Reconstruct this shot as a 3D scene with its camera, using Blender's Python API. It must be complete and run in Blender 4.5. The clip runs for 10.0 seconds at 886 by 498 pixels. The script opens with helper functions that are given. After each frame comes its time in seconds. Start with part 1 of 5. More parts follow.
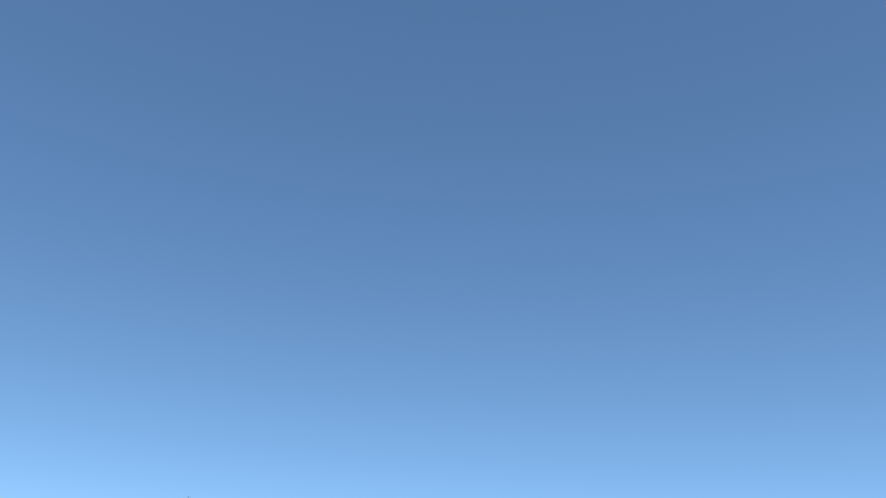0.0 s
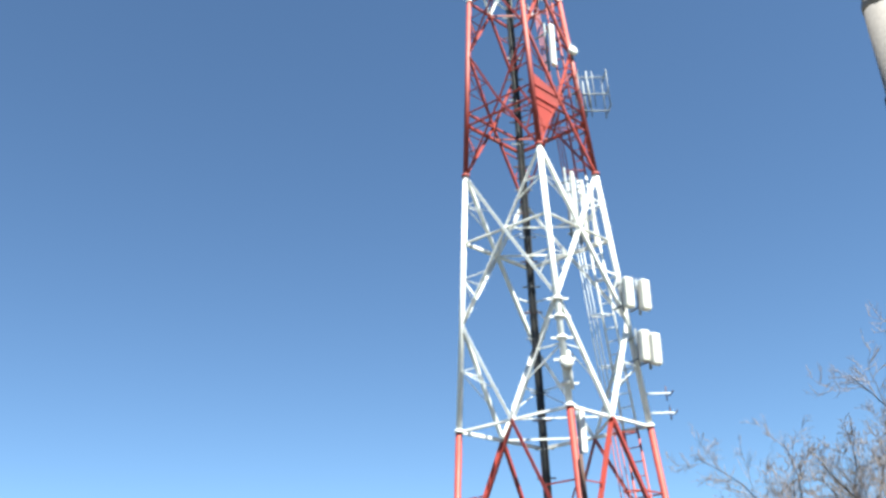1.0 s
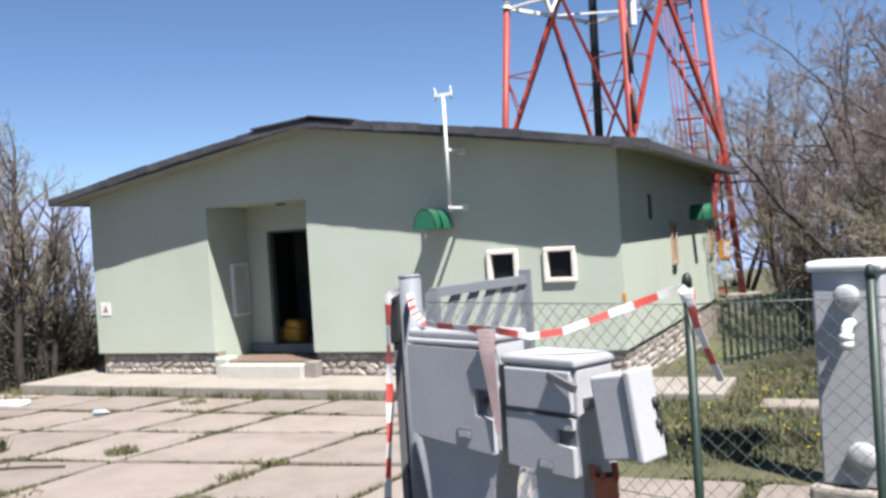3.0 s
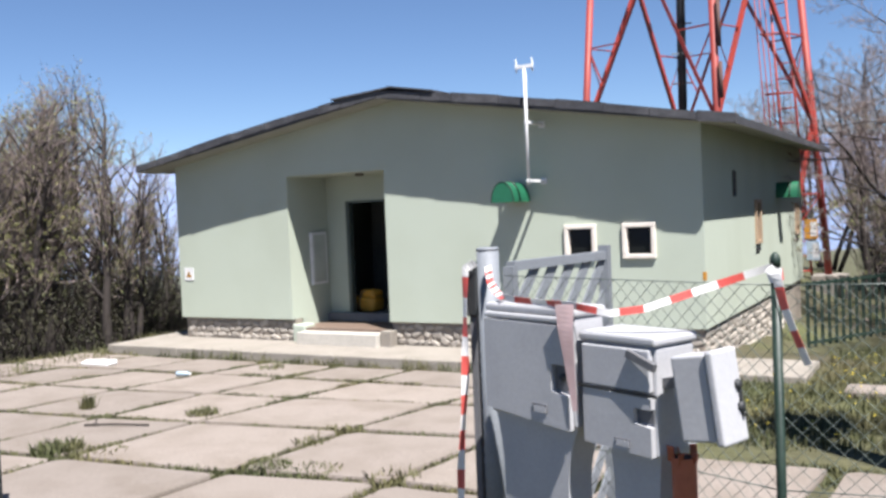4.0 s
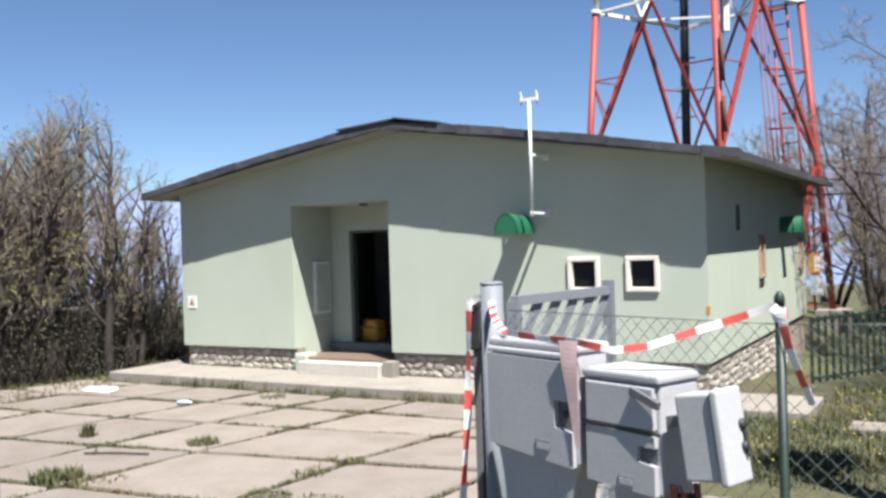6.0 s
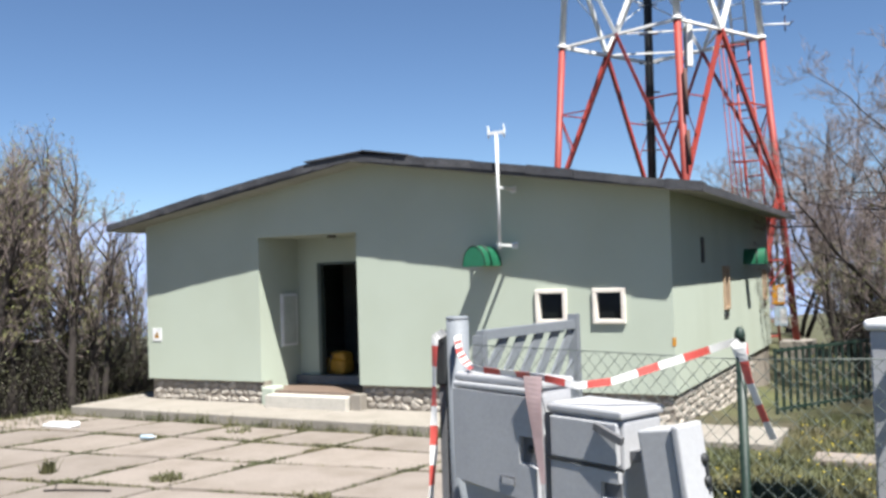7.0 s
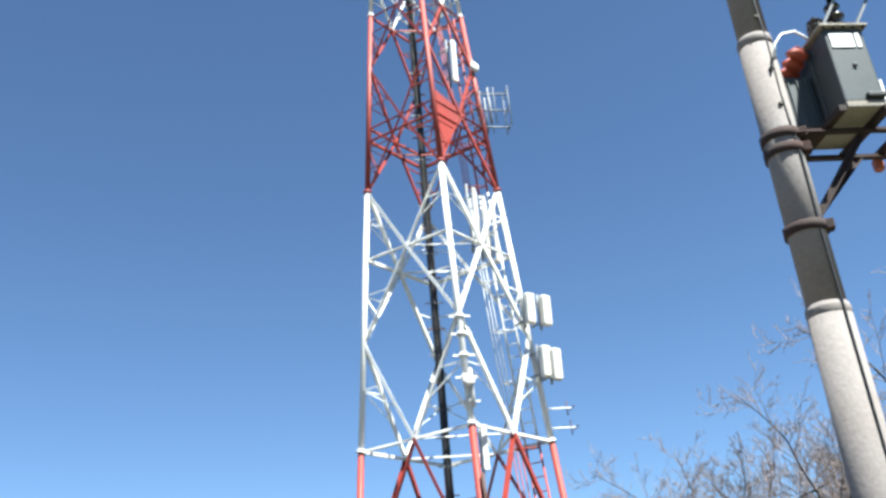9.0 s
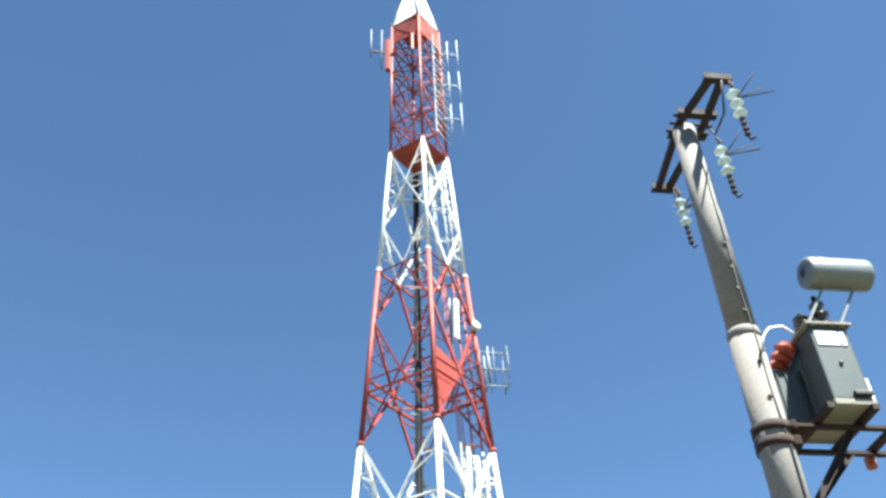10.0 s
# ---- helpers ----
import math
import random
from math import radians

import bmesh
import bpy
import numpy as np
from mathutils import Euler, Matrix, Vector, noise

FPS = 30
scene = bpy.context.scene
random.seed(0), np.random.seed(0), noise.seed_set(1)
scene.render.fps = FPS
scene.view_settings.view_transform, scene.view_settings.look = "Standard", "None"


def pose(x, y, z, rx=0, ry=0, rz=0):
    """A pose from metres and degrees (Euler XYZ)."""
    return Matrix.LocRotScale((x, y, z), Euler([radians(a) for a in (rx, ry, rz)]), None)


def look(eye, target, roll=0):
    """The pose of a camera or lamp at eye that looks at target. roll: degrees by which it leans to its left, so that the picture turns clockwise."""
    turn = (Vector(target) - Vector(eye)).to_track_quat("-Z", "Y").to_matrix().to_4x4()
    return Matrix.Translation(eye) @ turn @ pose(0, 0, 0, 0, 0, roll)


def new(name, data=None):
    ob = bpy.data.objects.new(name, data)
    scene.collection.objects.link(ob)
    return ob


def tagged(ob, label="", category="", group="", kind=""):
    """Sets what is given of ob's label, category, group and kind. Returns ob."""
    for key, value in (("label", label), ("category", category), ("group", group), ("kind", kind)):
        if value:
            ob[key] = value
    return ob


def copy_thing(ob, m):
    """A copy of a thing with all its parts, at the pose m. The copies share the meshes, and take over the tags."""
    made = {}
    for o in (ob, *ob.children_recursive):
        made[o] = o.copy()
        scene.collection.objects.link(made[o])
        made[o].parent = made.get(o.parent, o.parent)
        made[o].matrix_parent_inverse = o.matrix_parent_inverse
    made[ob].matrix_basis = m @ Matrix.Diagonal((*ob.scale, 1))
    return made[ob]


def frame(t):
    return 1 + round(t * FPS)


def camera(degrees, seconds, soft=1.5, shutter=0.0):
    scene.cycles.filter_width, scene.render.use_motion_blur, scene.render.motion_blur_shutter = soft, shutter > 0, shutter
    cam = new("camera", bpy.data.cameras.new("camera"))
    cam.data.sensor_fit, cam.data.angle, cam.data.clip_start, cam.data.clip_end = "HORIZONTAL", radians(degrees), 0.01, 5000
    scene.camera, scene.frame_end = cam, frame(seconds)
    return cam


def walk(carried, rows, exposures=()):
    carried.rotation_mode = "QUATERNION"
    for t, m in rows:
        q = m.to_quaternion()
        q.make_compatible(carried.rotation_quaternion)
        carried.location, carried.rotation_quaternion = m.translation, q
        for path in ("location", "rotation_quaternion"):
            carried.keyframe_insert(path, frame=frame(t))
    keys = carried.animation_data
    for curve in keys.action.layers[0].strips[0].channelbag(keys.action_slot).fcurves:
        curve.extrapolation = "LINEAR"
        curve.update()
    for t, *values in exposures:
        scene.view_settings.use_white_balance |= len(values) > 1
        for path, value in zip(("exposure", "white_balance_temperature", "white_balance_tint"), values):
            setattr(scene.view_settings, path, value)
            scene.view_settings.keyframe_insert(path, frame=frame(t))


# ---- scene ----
cam = camera(51.6, 10.0, soft=3.0)
PATH = [
    (0, (3.169, -13.179, 2.227), (1.800, -12.009, 3.155), 2.9),
    (0.2, (3.133, -13.13, 2.229), (1.93, -11.819, 3.143), 0.9),
    (0.3, (3.119, -13.118, 2.23), (2.135, -11.637, 3.146), -1.2),
    (0.5, (3.098, -13.121, 2.233), (2.337, -11.5, 3.124), -4.5),
    (0.8, (3.02, -13.148, 2.25), (2.425, -11.45, 3.116), -3.4),
    (1, (2.98, -13.162, 2.261), (2.366, -11.46, 3.111), -2.7),
    (1.2, (3.05, -13.19, 2.27), (2.394, -11.503, 3.114), -2.4),
    (1.5, (3.221, -13.228, 2.28), (2.531, -11.463, 2.92), 0.0),
    (2, (3.287, -13.281, 2.288), (2.619, -11.438, 2.689), -1.9),
    (2.2, (3.281, -13.303, 2.274), (2.631, -11.439, 2.604), -2.1),
    (2.5, (3.27, -13.33, 2.251), (2.587, -11.457, 2.41), -2.4),
    (3, (3.232, -13.3, 2.248), (2.397, -11.483, 2.226), -3.6),
    (3.2, (3.22, -13.275, 2.246), (2.335, -11.482, 2.204), -3.4),
    (4.3, (3.207, -13.284, 2.252), (2.207, -11.553, 2.181), -2.5),
    (4.5, (3.208, -13.293, 2.258), (2.203, -11.566, 2.208), -2.5),
    (5, (3.214, -13.305, 2.26), (2.213, -11.574, 2.214), -2.0),
    (5.5, (3.214, -13.306, 2.271), (2.218, -11.573, 2.263), -2.2),
    (5.7, (3.211, -13.295, 2.27), (2.221, -11.557, 2.262), -1.8),
    (6.8, (3.204, -13.283, 2.282), (2.227, -11.539, 2.275), -2.1),
    (7, (3.229, -13.295, 2.29), (2.302, -11.524, 2.347), -1.8),
    (7.5, (3.262, -13.308, 2.336), (2.498, -11.475, 2.572), -0.5),
    (7.7, (3.24, -13.29, 2.372), (2.51, -11.456, 2.668), -0.65),
    (8, (3.211, -13.264, 2.427), (2.538, -11.427, 2.843), -0.9),
    (8.5, (3.162, -13.106, 2.534), (2.598, -11.28, 3.122), -2.6),
    (9, (3.199, -13.02, 2.566), (2.775, -11.262, 3.42), -5.7),
    (9.5, (3.261, -13.067, 2.607), (2.856, -11.44, 3.697), -3.3),
    (9.7, (3.272, -13.127, 2.613), (2.916, -11.567, 3.812), -3.1),
    (10, (3.288, -13.216, 2.621), (2.969, -11.736, 3.929), -2.8),
]
EXPOSURES = [(0, 1.96, 6300, -2), (1.2, 2.09, 6300, 0), (2.2, 1.82, 6250, 8), (3, 1.49, 6200, 13), (4.5, 1.49, 6200, 13), (5.7, 1.49, 6250, 11), (7, 1.49, 6250, 9), (8.2, 1.68, 6150, 9), (9.2, 2.02, 6150, 1), (9.5, 1.99, 6170, 0), (10, 2.34, 6200, -3)]
walk(cam, [(t, look(eye, target, roll)) for t, eye, target, roll in PATH], EXPOSURES)

# ---- world and sun ----
SUN_FROM = Vector((1.0, -0.75, 2.2)).normalized()
world = bpy.data.worlds.new("sky")
scene.world = world
world.use_nodes = True
wn = world.node_tree
sky = wn.nodes.new("ShaderNodeTexSky")
sky.sky_type, sky.sun_disc = "NISHITA", False
sky.sun_elevation = math.asin(SUN_FROM.z)
sky.sun_rotation = math.atan2(SUN_FROM.x, SUN_FROM.y)
sky.altitude, sky.air_density, sky.dust_density, sky.ozone_density = 1500, 0.9, 0.02, 4.5
wn.links.new(sky.outputs[0], wn.nodes["Background"].inputs["Color"])
wn.nodes["Background"].inputs["Strength"].default_value = 0.0455
sun_data = bpy.data.lights.new("sun", "SUN")
sun_data.energy, sun_data.angle, sun_data.color = 5.0, radians(0.5), (1.0, 0.955, 0.88)
sun = new("sun", sun_data)
sun.matrix_world = look((0, 0, 60), Vector((0, 0, 60)) - SUN_FROM)


# ---- materials ----
ALBEDO_SCALE = 0.64  # darkens every base colour so shaded faces render deeper at the raised exposure


def material(name, base, rough=0.8, vary=0.12, fine=30.0, coarse=1.2, bump=0.2, metal=0.0, second=None, amount=0.5, threshold=0.55, per_object=0.0, island=0.0, depth=0.01):
    """Base colour with a fine grain and coarse stains; second: the colour of the stains."""
    base = tuple(c * ALBEDO_SCALE for c in base)
    second = tuple(c * ALBEDO_SCALE for c in second) if second else None
    m = bpy.data.materials.new(name)
    m.use_nodes = True
    nt = m.node_tree
    N, L = nt.nodes, nt.links
    bsdf = N["Principled BSDF"]
    bsdf.inputs["Roughness"].default_value = rough
    bsdf.inputs["Metallic"].default_value = metal
    co = N.new("ShaderNodeTexCoord")

    def noise_node(scale, detail=4):
        n = N.new("ShaderNodeTexNoise")
        n.inputs["Scale"].default_value, n.inputs["Detail"].default_value = scale, detail
        L.new(co.outputs["Object"], n.inputs["Vector"])
        return n

    def mix(kind, fac, a, b):
        x = N.new("ShaderNodeMix")
        x.data_type, x.blend_type = "RGBA", kind
        for sock, v in ((x.inputs[0], fac), (x.inputs[6], a), (x.inputs[7], b)):
            if isinstance(v, (int, float)):
                sock.default_value = v
            elif isinstance(v, tuple):
                sock.default_value = (*v, 1)
            else:
                L.new(v, sock)
        return x.outputs[2]

    def ramp(value, lo, hi, a=0.0, b=1.0):
        r = N.new("ShaderNodeMapRange")
        for k, v in zip(("From Min", "From Max", "To Min", "To Max"), (lo, hi, a, b)):
            r.inputs[k].default_value = v
        L.new(value, r.inputs["Value"])
        return r.outputs["Result"]

    big, small = noise_node(coarse, 6), noise_node(fine, 5)
    colour = base
    stain = second or tuple(c * 0.72 for c in base)
    colour = mix("MIX", ramp(big.outputs[0], threshold - 0.12, threshold + 0.15, 0.0, amount), colour, stain)
    grey = N.new("ShaderNodeCombineColor")
    g = ramp(small.outputs[0], 0.25, 0.75, 1 - vary, 1 + vary)
    for k in range(3):
        L.new(g, grey.inputs[k])
    colour = mix("MULTIPLY", 1.0, colour, grey.outputs[0])
    if per_object or island:
        if per_object:
            o = N.new("ShaderNodeObjectInfo").outputs["Random"]
        else:
            o = N.new("ShaderNodeNewGeometry").outputs["Random Per Island"]
        k = per_object or island
        cc = N.new("ShaderNodeCombineColor")
        v = ramp(o, 0, 1, 1 - k, 1 + k)
        for i in range(3):
            L.new(v, cc.inputs[i])
        colour = mix("MULTIPLY", 1.0, colour, cc.outputs[0])
    L.new(colour, bsdf.inputs["Base Color"])
    L.new(ramp(big.outputs[0], 0.3, 0.7, max(rough - 0.08, 0.02), min(rough + 0.08, 1)), bsdf.inputs["Roughness"])
    if bump:
        b = N.new("ShaderNodeBump")
        b.inputs["Strength"].default_value, b.inputs["Distance"].default_value = bump, depth
        L.new(small.outputs[0], b.inputs["Height"])
        L.new(b.outputs[0], bsdf.inputs["Normal"])
    return m


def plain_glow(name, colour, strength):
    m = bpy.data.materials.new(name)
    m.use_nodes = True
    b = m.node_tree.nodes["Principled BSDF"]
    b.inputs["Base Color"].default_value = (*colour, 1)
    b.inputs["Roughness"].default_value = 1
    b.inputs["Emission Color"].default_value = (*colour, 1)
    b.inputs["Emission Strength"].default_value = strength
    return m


M = {}
M["plaster"] = material("mint_plaster", (0.55, 0.61, 0.505), 0.9, 0.06, 60, 0.7, 0.35, amount=0.75, second=(0.50, 0.55, 0.445), depth=0.004)
M["roof_edge"] = material("tarred_edge", (0.05, 0.05, 0.058), 0.75, 0.35, 18, 2.5, 0.5, second=(0.115, 0.115, 0.125), amount=0.8)
M["roof_under"] = material("painted_soffit", (0.36, 0.37, 0.32), 0.9, 0.1, 30, 1.5, 0.2, second=(0.27, 0.27, 0.24))
M["dark_gap"] = material("dark_mortar_band", (0.10, 0.09, 0.075), 0.95, 0.3, 30, 3)
M["stone"] = material("pale_limestone", (0.50, 0.455, 0.395), 0.9, 0.18, 25, 6, 0.6, second=(0.34, 0.295, 0.245), per_object=0.3)
M["mortar"] = material("brown_mortar", (0.36, 0.31, 0.255), 0.95, 0.25, 40, 4, 0.5)
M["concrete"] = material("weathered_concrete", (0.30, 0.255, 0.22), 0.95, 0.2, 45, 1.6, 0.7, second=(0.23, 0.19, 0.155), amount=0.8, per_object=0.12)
M["kerb"] = material("grey_concrete", (0.36, 0.325, 0.28), 0.95, 0.18, 40, 1.8, 0.5, second=(0.27, 0.24, 0.20), amount=0.6)
M["marble"] = material("worn_marble", (0.66, 0.62, 0.55), 0.6, 0.1, 20, 4, 0.1)
M["brown_marble"] = material("brown_marble", (0.23, 0.165, 0.125), 0.6, 0.15, 20, 4, 0.1)
# the unlit room's shade is put into this grey
M["interior"] = material("shade_dimmed_plaster", (0.22, 0.23, 0.22), 0.95, 0.1, 20, 2)
M["door_dark"] = material("dark_door_paint", (0.03, 0.032, 0.034), 0.6, 0.15, 20, 2)
M["white_frame"] = material("cream_window_paint", (0.98, 0.90, 0.80), 0.6, 0.06, 30, 5)
M["tan_frame"] = material("tan_window_wood", (0.50, 0.36, 0.24), 0.7, 0.15, 30, 4)
M["glass"] = material("dark_glass", (0.012, 0.014, 0.014), 0.08, 0.0, 5, 3, 0.0)
M["glass"].node_tree.nodes["Principled BSDF"].inputs["Specular IOR Level"].default_value = 0.15
M["green_hood"] = material("green_plastic", (0.020, 0.158, 0.080), 0.45, 0.1, 20, 4, 0.05, second=(0.01, 0.16, 0.07))
M["galv"] = material("galvanised_steel", (0.245, 0.265, 0.29), 0.6, 0.1, 60, 4, 0.1, metal=0.0, second=(0.19, 0.205, 0.23))
M["white_metal"] = material("white_painted_metal", (1.0, 1.0, 1.0), 0.5, 0.05, 40, 4, 0.05)
M["tower_red"] = material("red_tower_paint", (0.39, 0.044, 0.028), 0.6, 0.14, 14, 0.8, 0.1, second=(0.27, 0.036, 0.03), amount=0.7)
M["tower_white"] = material("white_tower_paint", (1.05, 1.04, 1.0), 0.5, 0.06, 14, 0.8, 0.1, second=(0.62, 0.60, 0.56), amount=0.5)
M["black_cable"] = material("black_cable_sheath", (0.018, 0.018, 0.022), 0.5, 0.2, 30, 3, 0.1)
M["antenna"] = material("cream_radome", (0.92, 0.88, 0.80), 0.5, 0.05, 20, 2, 0.02)
M["cabinet"] = material("grey_polyester", (0.55, 0.55, 0.57), 0.55, 0.06, 60, 3, 0.08, second=(0.46, 0.46, 0.48), amount=0.6)
M["cabinet_dark"] = material("grey_recess", (0.16, 0.16, 0.17), 0.7, 0.1, 40, 3)
M["tape_red"] = material("red_tape", (0.80, 0.12, 0.10), 0.4, 0.05, 30, 3, 0.05)
M["tape_pink"] = material("faded_pink_tape", (0.52, 0.36, 0.36), 0.4, 0.1, 30, 6, 0.05, second=(0.62, 0.5, 0.5))
M["tape_white"] = material("white_tape", (1.05, 1.02, 1.0), 0.4, 0.05, 30, 3, 0.05)
M["green_steel"] = material("green_coated_steel", (0.010, 0.030, 0.020), 0.55, 0.2, 40, 5, 0.1, second=(0.02, 0.045, 0.03))
M["mesh_wire"] = material("green_coated_wire", (0.14, 0.17, 0.15), 0.5, 0.1, 40, 5, 0.0)
M["orange_pipe"] = material("orange_pvc", (0.50, 0.13, 0.06), 0.55, 0.15, 30, 4, 0.1)
M["pole"] = material("spun_concrete", (0.29, 0.262, 0.255), 0.9, 0.14, 30, 1.2, 0.35, second=(0.21, 0.165, 0.13), amount=0.4, threshold=0.5)
M["rust"] = material("rusted_steel", (0.11, 0.055, 0.045), 0.85, 0.3, 30, 4, 0.4, second=(0.17, 0.075, 0.05))
M["dark_rust"] = material("dark_rusted_steel", (0.030, 0.016, 0.015), 0.9, 0.3, 30, 4, 0.3, second=(0.085, 0.032, 0.024))
M["trafo"] = material("blue_grey_enamel", (0.066, 0.08, 0.088), 0.55, 0.1, 20, 2, 0.08, second=(0.045, 0.055, 0.06))
M["trafo_tank"] = material("silver_grey_enamel", (0.26, 0.275, 0.285), 0.45, 0.1, 20, 2, 0.05, metal=0.2)
M["insulator"] = material("pale_green_glass", (1.40, 1.53, 1.47), 0.03, 0.02, 20, 2, 0.0, amount=0.1)
M["insulator"].node_tree.nodes["Principled BSDF"].inputs["Transmission Weight"].default_value = 0.6
M["ceramic"] = material("brown_porcelain", (0.03, 0.025, 0.025), 0.2, 0.1, 20, 2, 0.0)
M["red_boot"] = material("red_rubber", (0.52, 0.10, 0.06), 0.6, 0.1, 20, 2, 0.1)
M["yellow"] = material("yellow_plastic", (0.62, 0.31, 0.025), 0.6, 0.15, 20, 3, 0.2)
M["orange_sign"] = material("orange_sign_paint", (0.75, 0.33, 0.02), 0.5, 0.05, 20, 3)
M["blue_sign"] = material("pale_blue_sign_paint", (0.50, 0.62, 0.72), 0.5, 0.1, 20, 3)
M["frame_green"] = material("dark_green_frame_paint", (0.10, 0.125, 0.11), 0.6, 0.1, 30, 3, 0.05)
M["galv_pale"] = material("pale_galvanised_tube", (0.66, 0.68, 0.72), 0.5, 0.08, 30, 3, 0.05)
M["pale_metal"] = material("pale_green_enamel", (0.62, 0.66, 0.58), 0.6, 0.06, 30, 3, 0.05)
M["grey_stone"] = material("dark_grey_stone", (0.20, 0.20, 0.215), 0.7, 0.15, 20, 4, 0.1)
M["soil"] = material("dry_soil_and_grass", (0.085, 0.07, 0.038), 0.95, 0.35, 9, 0.25, 0.8, second=(0.10, 0.115, 0.035), amount=0.9, threshold=0.5, depth=0.05)
M["grass"] = material("grass_blades", (0.07, 0.08, 0.023), 0.8, 0.2, 4, 0.8, 0.0, second=(0.19, 0.16, 0.07), amount=0.8, island=0.35)
M["dandelion"] = material("yellow_petals", (0.62, 0.48, 0.03), 0.7, 0.1, 10, 2, 0.0)
M["bark"] = material("grey_bark", (0.038, 0.029, 0.025), 0.9, 0.3, 25, 2, 0.7, second=(0.07, 0.057, 0.05))
M["twig"] = material("mauve_twigs", (0.28, 0.22, 0.20), 0.9, 0.2, 8, 0.6, 0.0, second=(0.12, 0.09, 0.08), island=0.25)
M["leaf"] = material("young_leaves", (0.15, 0.165, 0.04), 0.7, 0.15, 6, 0.8, 0.0, second=(0.26, 0.21, 0.06), amount=0.7, island=0.35)
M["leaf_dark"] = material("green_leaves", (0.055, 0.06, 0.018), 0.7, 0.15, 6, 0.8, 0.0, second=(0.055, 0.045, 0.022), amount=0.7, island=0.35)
# aerial haze is put into the hills' blue colour and a faint glow
M["far_hill"] = plain_glow("haze_painted_hills", (0.13, 0.17, 0.27), 0.16)


# ---- mesh tools ----
class Shape:
    """Collects vertices and faces of one mesh."""

    def __init__(self):
        self.v, self.f, self.m, self.smooth = [], [], [], []

    def add(self, verts, faces, slot=0, smooth=False):
        k = len(self.v)
        self.v += [tuple(p) for p in verts]
        self.f += [tuple(i + k for i in f) for f in faces]
        self.m += [slot] * len(faces)
        self.smooth += [smooth] * len(faces)
        return self

    def box(self, lo, hi, m=None, slot=0):
        (a, b, c), (d, e, f) = lo, hi
        vs = [(a, b, c), (d, b, c), (d, e, c), (a, e, c), (a, b, f), (d, b, f), (d, e, f), (a, e, f)]
        if m is not None:
            vs = [m @ Vector(p) for p in vs]
        return self.add(vs, [(0, 3, 2, 1), (4, 5, 6, 7), (0, 1, 5, 4), (1, 2, 6, 5), (2, 3, 7, 6), (3, 0, 4, 7)], slot)

    def round_box(self, lo, hi, r=0.01, m=None, slot=0, segments=2):
        bm = bmesh.new()
        bmesh.ops.create_cube(bm, size=1)
        lo, hi = Vector(lo), Vector(hi)
        for v in bm.verts:
            v.co = Vector(((lo[i] + hi[i]) / 2 + v.co[i] * (hi[i] - lo[i])) for i in range(3))
        bmesh.ops.bevel(bm, geom=bm.edges[:], offset=r, segments=segments, affect="EDGES", profile=0.5)
        bm.verts.index_update()
        vs = [(m @ v.co if m is not None else v.co.copy()) for v in bm.verts]
        fs = [tuple(v.index for v in f.verts) for f in bm.faces]
        bm.free()
        return self.add(vs, fs, slot)

    def tube(self, pts, radii, n=8, cap=True, slot=0, smooth=True):
        pts = [Vector(p) for p in pts]
        if not isinstance(radii, (list, tuple)):
            radii = [radii] * len(pts)
        vs, fs = [], []
        d0 = (pts[1] - pts[0]).normalized()
        side = d0.orthogonal().normalized()
        for i, p in enumerate(pts):
            d = (pts[min(i + 1, len(pts) - 1)] - pts[max(i - 1, 0)]).normalized()
            side = (side - d * side.dot(d)).normalized()
            up = d.cross(side)
            for k in range(n):
                a = 2 * math.pi * k / n
                vs.append(p + (side * math.cos(a) + up * math.sin(a)) * radii[i])
        for i in range(len(pts) - 1):
            for k in range(n):
                q = (k + 1) % n
                fs.append((i * n + k, i * n + q, (i + 1) * n + q, (i + 1) * n + k))
        if cap:
            fs.append(tuple(range(n - 1, -1, -1)))
            fs.append(tuple((len(pts) - 1) * n + k for k in range(n)))
        return self.add(vs, fs, slot, smooth)

    def beam(self, a, b, w, h, slot=0, up=(0, 0, 1)):
        """A bar of rectangular section between two points."""
        a, b = Vector(a), Vector(b)
        d = (b - a).normalized()
        u = Vector(up)
        if abs(d.dot(u)) > 0.98:
            u = Vector((0, 1, 0))
        s = d.cross(u).normalized()
        t = s.cross(d)
        vs = [p + s * (x * w / 2) + t * (y * h / 2) for p in (a, b) for x, y in ((-1, -1), (1, -1), (1, 1), (-1, 1))]
        return self.add(vs, [(3, 2, 1, 0), (4, 5, 6, 7), (0, 1, 5, 4), (1, 2, 6, 5), (2, 3, 7, 6), (3, 0, 4, 7)], slot)

    def angle(self, a, b, w, slot=0, up=(0, 0, 1)):
        """An L-shaped steel section between two points."""
        a, b = Vector(a), Vector(b)
        d = (b - a).normalized()
        u = Vector(up)
        if abs(d.dot(u)) > 0.98:
            u = Vector((0, 1, 0))
        s = d.cross(u).normalized()
        t = s.cross(d)
        k = w * 0.12
        prof = [(0, 0), (w, 0), (w, k), (k, k), (k, w), (0, w)]
        vs = [p + s * (x - w / 2) + t * (y - w / 2) for p in (a, b) for x, y in prof]
        fs = [(i, (i + 1) % 6, 6 + (i + 1) % 6, 6 + i) for i in range(6)]
        fs += [(5, 4, 3, 2, 1, 0), (6, 7, 8, 9, 10, 11)]
        return self.add(vs, fs, slot)

